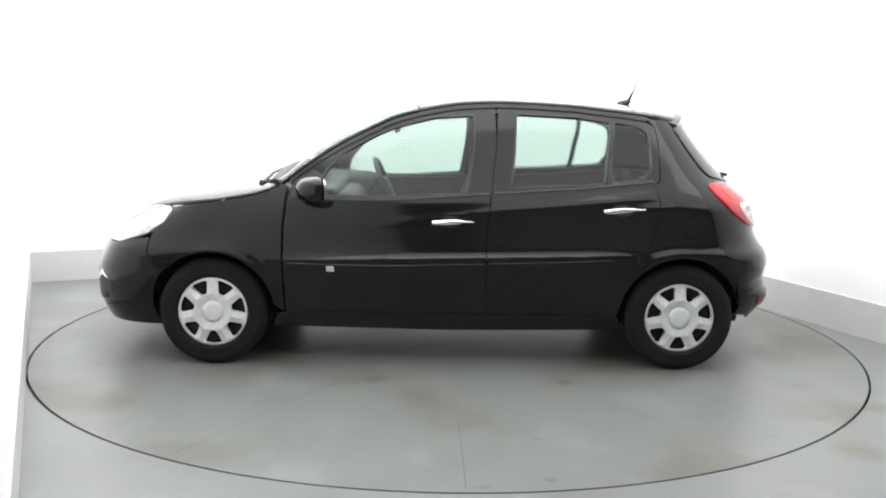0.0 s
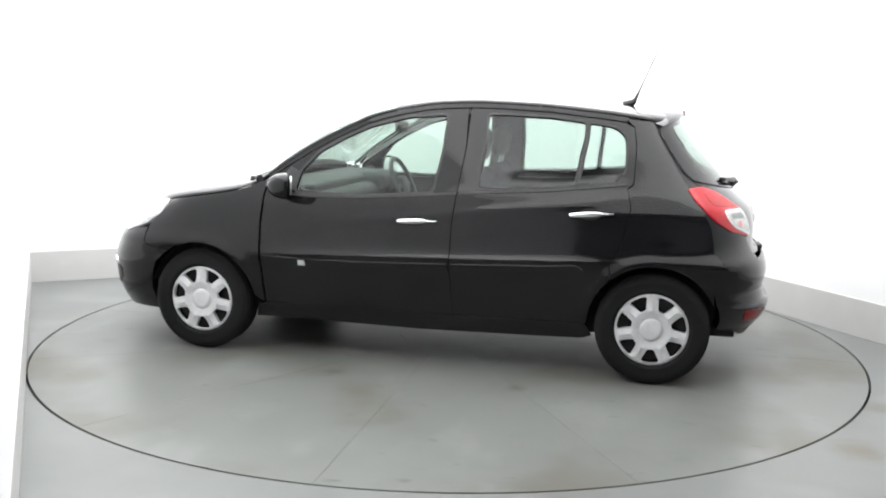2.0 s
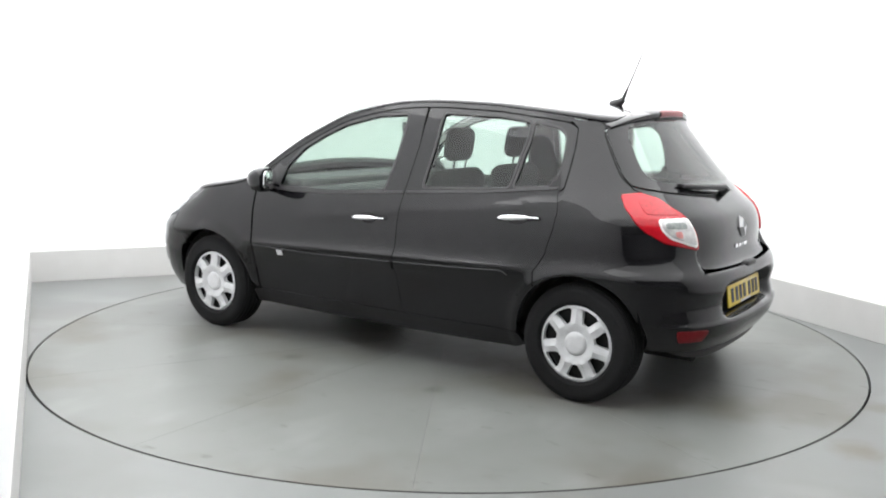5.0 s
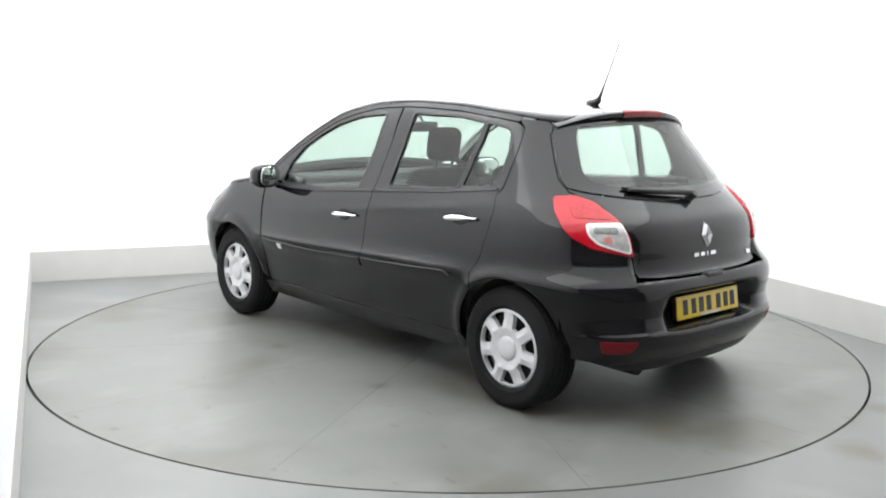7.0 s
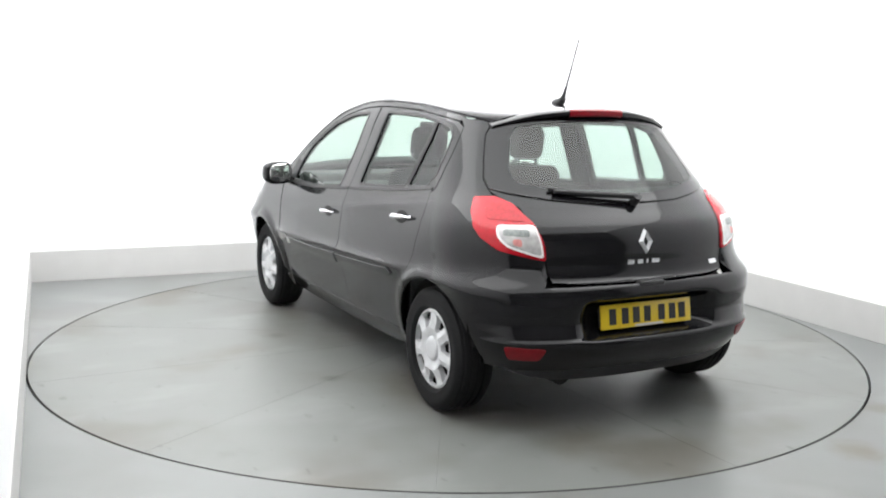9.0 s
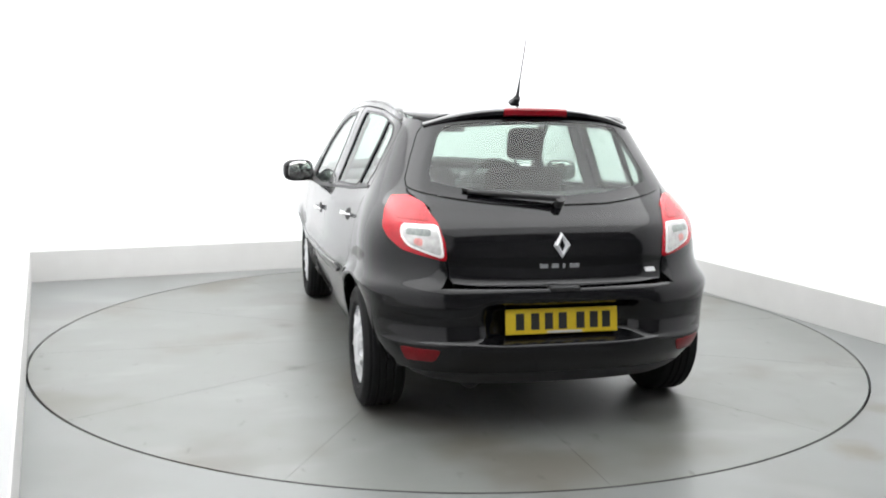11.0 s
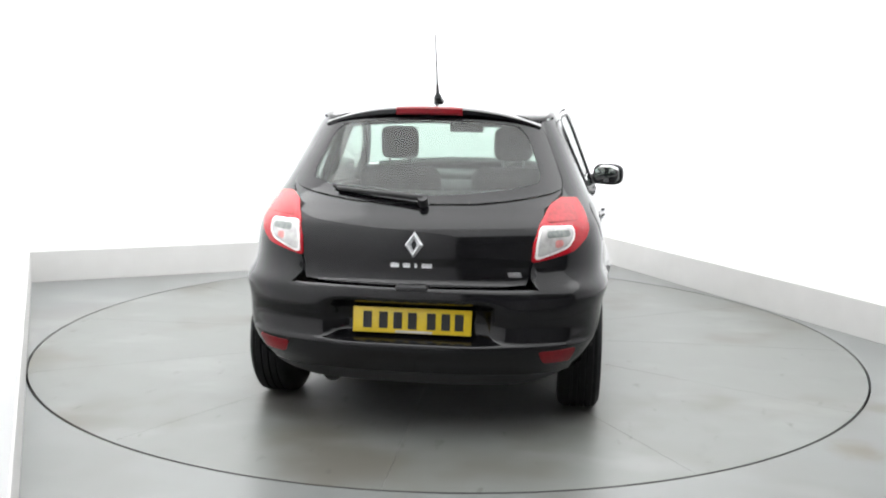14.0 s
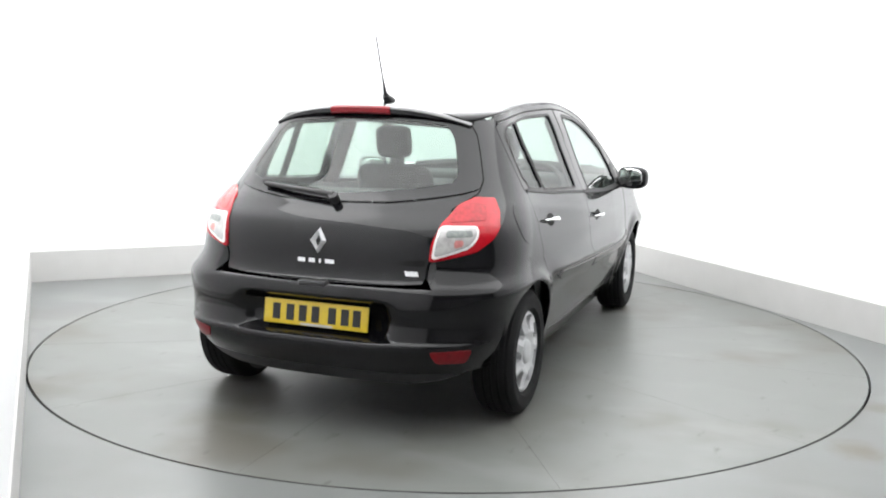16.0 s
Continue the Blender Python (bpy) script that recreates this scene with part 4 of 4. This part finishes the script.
front_seat(0.335)
front_seat(-0.335)
rs = new("rear_seat")
rs.parent = car
tagged(rs, "dark grey cloth rear bench seat")
part("seat_cushion", cushion(-0.98, -0.48, -0.64, 0.64, 0.36, 0.52, 0.06), CLOTH, rs)
for y0, y1 in ((-0.62, 0.10), (0.11, 0.62)):
    part("backrest", turned(cushion(-0.06, 0.06, y0, y1, 0, 0.50, 0.05), pose(-0.98, 0, 0.45, 0, -18, 0)), CLOTH, rs)
for y in (-0.36, 0.36):
    part("headrest", turned(cushion(-0.045, 0.045, -0.12, 0.12, 0, 0.09, 0.04), pose(-1.15, y, 0.945, 0, -14, 0)), CLOTH, rs)

# dashboard and wheel (right-hand drive)
part("dashboard", merged(cushion(0.52, 0.95, -0.70, 0.70, 0.62, 0.93, 0.07), cushion(0.62, 0.985, -0.72, 0.72, 0.86, 0.978, 0.03), cushion(0.48, 0.70, -0.56, -0.16, 0.86, 0.985, 0.05)), DASH, car, "dark grey dashboard")


def steering_wheel():
    bm = bmesh.new()
    rings = []
    for i in range(32):
        a = 2 * math.pi * i / 32
        c = Vector((0, 0.185 * math.cos(a), 0.185 * math.sin(a)))
        rings.append([bm.verts.new(c * (1 + 0.016 / 0.185 * math.cos(b)) + Vector((0.016 * math.sin(b), 0, 0))) for b in [2 * math.pi * k / 8 for k in range(8)]])
    for i in range(32):
        a, b = rings[i], rings[(i + 1) % 32]
        for k in range(8):
            bm.faces.new((a[k], a[(k + 1) % 8], b[(k + 1) % 8], b[k]))
    bm = merged(bm, cushion(-0.02, 0.03, -0.07, 0.07, -0.07, 0.06, 0.02), box(-0.005, 0.012, -0.18, 0.18, -0.02, 0.015, 0.004), box(-0.005, 0.012, -0.02, 0.02, -0.18, 0.0, 0.004), tube([(0.02, 0, 0), (0.25, 0, 0)], 0.03, 10))
    part("steering_wheel", turned(bm, pose(0.40, -0.36, 0.90, 0, 24, 0)), TRIM, car, "black steering wheel")


steering_wheel()
part("rear_view_mirror", merged(cushion(0.30, 0.33, -0.11, 0.11, 1.26, 1.325, 0.013), tube([(0.32, 0, 1.32), (0.37, 0, 1.37)], 0.01, 8)), TRIM, car, "black rear view mirror")
part("parcel_shelf", cushion(-1.58, -1.14, -0.56, 0.56, 0.93, 0.95, 0.008), DASH, car, "dark parcel shelf")


# wheels
def wheel(x, side):
    w = new("wheel")
    w.parent = car
    w.matrix_basis = pose(x, side * (0.742 if x > 0 else 0.732), WHEEL_R, 0, 90 if side > 0 else 103, 0 if side > 0 else 180)
    tagged(w, "black tyre on a steel rim with a silver seven-spoke wheel cover")
    R = WHEEL_R
    prof = [(0.19, -0.085), (0.20, -0.095), (0.24, -0.100), (R - 0.02, -0.092), (R - 0.006, -0.078)]
    for c in (-0.05, -0.017, 0.017, 0.05):
        prof += [(R, c - 0.012), (R, c + 0.010), (R - 0.007, c + 0.013), (R - 0.007, c + 0.018)]
    prof += [(R - 0.006, 0.078), (R - 0.02, 0.090), (0.262, 0.0975), (0.258, 0.0985), (0.24, 0.099), (0.212, 0.095), (0.208, 0.096), (0.198, 0.088), (0.19, 0.078), (0.19, -0.085)]
    part("tyre", lathe(prof, 64), RUBBER, w, "black rubber tyre")
    part("rim", lathe([(0.192, -0.08), (0.185, 0.03), (0.17, 0.045), (0.10, 0.03), (0.0, 0.035)], 48), DARK, w, "dark steel rim")
    # wheel cover: seven spokes, openings at the outer rim, a round cap
    bm = bmesh.new()
    period = 2 * math.pi / 7
    rows = [(0.052, 0.086, 6.0), (0.060, 0.080, 6.0), (0.075, 0.085, 6.0), (0.092, 0.090, 6.0), (0.104, 0.0905, 7.0), (0.114, 0.086, 10.0), (0.142, 0.078, 13.5), (0.170, 0.078, 15.5), (0.178, 0.084, 12.0), (0.186, 0.081, 9.0), (0.193, 0.074, 9.0), (0.192, 0.060, 9.0)]
    grid = []
    for r, y, h in rows:
        ring = []
        for p in range(7):
            for a in (-0.5 * math.degrees(period), -0.5 * (math.degrees(period) / 2 + h), -h, -h * 0.4, h * 0.4, h, 0.5 * (math.degrees(period) / 2 + h)):
                ang = p * period + radians(a)
                rib = 0.010 * (1 - min(1, abs(abs(a) - math.degrees(period) / 2) / 9)) if 0.1 < r < 0.175 else 0
                ring.append(bm.verts.new((r * math.cos(ang), y + rib, r * math.sin(ang))))
        grid.append(ring)
    n = 49
    for j, (a, b) in enumerate(zip(grid, grid[1:])):
        for k in range(n):
            col = k % 7
            if 4 <= j <= 7 and col in (2, 3, 4):
                continue
            bm.faces.new((a[k], a[(k + 1) % n], b[(k + 1) % n], b[k]))
    rim_edges = [e for e in bm.edges if len(e.link_faces) == 1]
    ext = bmesh.ops.extrude_edge_only(bm, edges=rim_edges)
    for v in ext["geom"]:
        if isinstance(v, bmesh.types.BMVert):
            v.co.y -= 0.026
    part("wheel_cover", bm, SILVER, w, "silver seven-spoke wheel cover")
    part("centre_cap", lathe([(0.0, 0.094), (0.035, 0.0935), (0.05, 0.092), (0.055, 0.088), (0.055, 0.07)], 32), SILVER, w, "round silver cap")
    return w


for wx in (WHEEL_X, -WHEEL_X):
    for side in (1, -1):
        wheel(wx, side)


# number plate: dark bars stand for the characters
np_ = new("number_plate")
np_.parent = car
np_.matrix_basis = pose(-1.834, 0, 0.508, 0, 8, 0)
tagged(np_, "yellow rear number plate with dark characters as bars")
part("plate_face", box(-0.004, 0.004, -0.26, 0.26, -0.0555, 0.0555, 0.003), YELLOW, np_, "yellow plate face")
for y in (0.195, 0.125, 0.062, -0.002, -0.085, -0.148, -0.206):
    part("bar", box(-0.0065, -0.003, y - 0.019, y + 0.019, -0.036, 0.036, 0.001), INK, np_, smooth=False)
part("maker_strip", box(-0.0065, -0.003, -0.09, 0.07, -0.053, -0.043), KICK, np_, smooth=False)
part("plate_backing", box(0.004, 0.03, -0.25, 0.25, -0.05, 0.05), TRIM, np_)


# badges on the tailgate: plain shapes
def on_tail(y, z, lift=0.0):
    u = uy(abs(y), z) if y >= 0 else 2 * U_MID - uy(-y, z)
    return wrapped(u, z) + facing(wrapped, u, z) * lift


def tail_bar(name, y, z, w, h, mat=CHROME):
    u0, u1 = (2 * U_MID - uy(-v, z) if v < 0 else uy(v, z) for v in (y + w / 2, y - w / 2))
    return panel(name, [(u0, z - h / 2), (u1, z - h / 2), (u1, z + h / 2), (u0, z + h / 2)], mat, tailgate, off=0.004, depth=0.005, gap=0, edge=0.001, step=(0.05, 0.05), label="silver badge bar")


def diamond():
    bm = bmesh.new()
    outer, inner = [], []
    for k in range(4):
        a = math.pi / 2 * k
        outer.append((0.040 * math.cos(a), 0.056 * math.sin(a)))
        inner.append((0.013 * math.cos(a), 0.026 * math.sin(a)))
    vo = [bm.verts.new(on_tail(y, 0.836 + z, 0.002)) for y, z in outer]
    vm = [bm.verts.new(on_tail((y + b) / 2, 0.836 + (z + c) / 2, 0.018)) for (y, z), (b, c) in zip(outer, inner)]
    vi = [bm.verts.new(on_tail(y, 0.836 + z, 0.002)) for y, z in inner]
    for a, b in ((vo, vm), (vm, vi)):
        for k in range(4):
            bm.faces.new((a[k], a[(k + 1) % 4], b[(k + 1) % 4], b[k]))
    part("emblem", bm, SILVER, tailgate, "plain chrome diamond emblem", smooth=False)


diamond()
for y, w in ((0.082, 0.036), (0.030, 0.030), (-0.010, 0.010), (-0.058, 0.044)):
    tail_bar("badge_bar", y, 0.747, w, 0.018)
tail_bar("badge_bar", -0.435, 0.715, 0.055, 0.02)
part("tailgate_grip", cushion(-1.872, -1.80, -0.07, 0.07, 0.640, 0.668, 0.01), TRIM, tailgate, "black grip")

# rear wiper: pivot, arm and blade
wp = part("rear_wiper", merged(tube([on_tail(-0.02, 1.0, 0.0), on_tail(-0.02, 1.0, 0.045)], 0.022, 14),
                               tube([on_tail(-0.02 + 0.40 * k / 8, 1.005 + 0.035 * (k / 8), 0.035 - 0.01 * k / 8) for k in range(9)], 0.016, 10, 0.6)), TRIM, tailgate, "black rear wiper arm")
part("wiper_blade", tube([on_tail(0.06 + 0.34 * k / 8, 1.03 + 0.02 * (k / 8), 0.018) for k in range(9)], 0.007, 8), RUBBER, wp, "rubber blade")

# roof aerial
ant = part("aerial_base", merged(tube([(-1.045, 0, 1.446), (-1.075, 0, 1.456), (-1.10, 0, 1.466), (-1.112, 0, 1.478)], 0.026, 14, 0.62),
                                 tube([(-1.104, 0, 1.468), (-1.118, 0, 1.497), (-1.134, 0, 1.535)], 0.012, 12, 0.5)), TRIM, car, "black aerial foot")
part("aerial_rod", tube([(-1.13, 0, 1.525), (-1.17, 0, 1.62), (-1.228, 0, 1.765)], 0.0048, 8, 0.75), TRIM, ant, "thin black aerial rod")


# ---- the platform turns at an even pace and carries the car ----
START, SPEED = 180.72, -6.970
CAR_AT = (0.017, -0.062)


def motions():
    rows_table, rows_car = [], []
    for k in range(33):
        t = 0.5 * k
        a = START + SPEED * t
        c, s = math.cos(radians(a)), math.sin(radians(a))
        rows_table.append((t, pose(0, 0, 0, 0, 0, a)))
        rows_car.append((t, pose(c * CAR_AT[0] - s * CAR_AT[1], s * CAR_AT[0] + c * CAR_AT[1], 0.0005, 0, 0, a)))
    walk(turntable, rows_table)
    walk(car, rows_car)


motions()
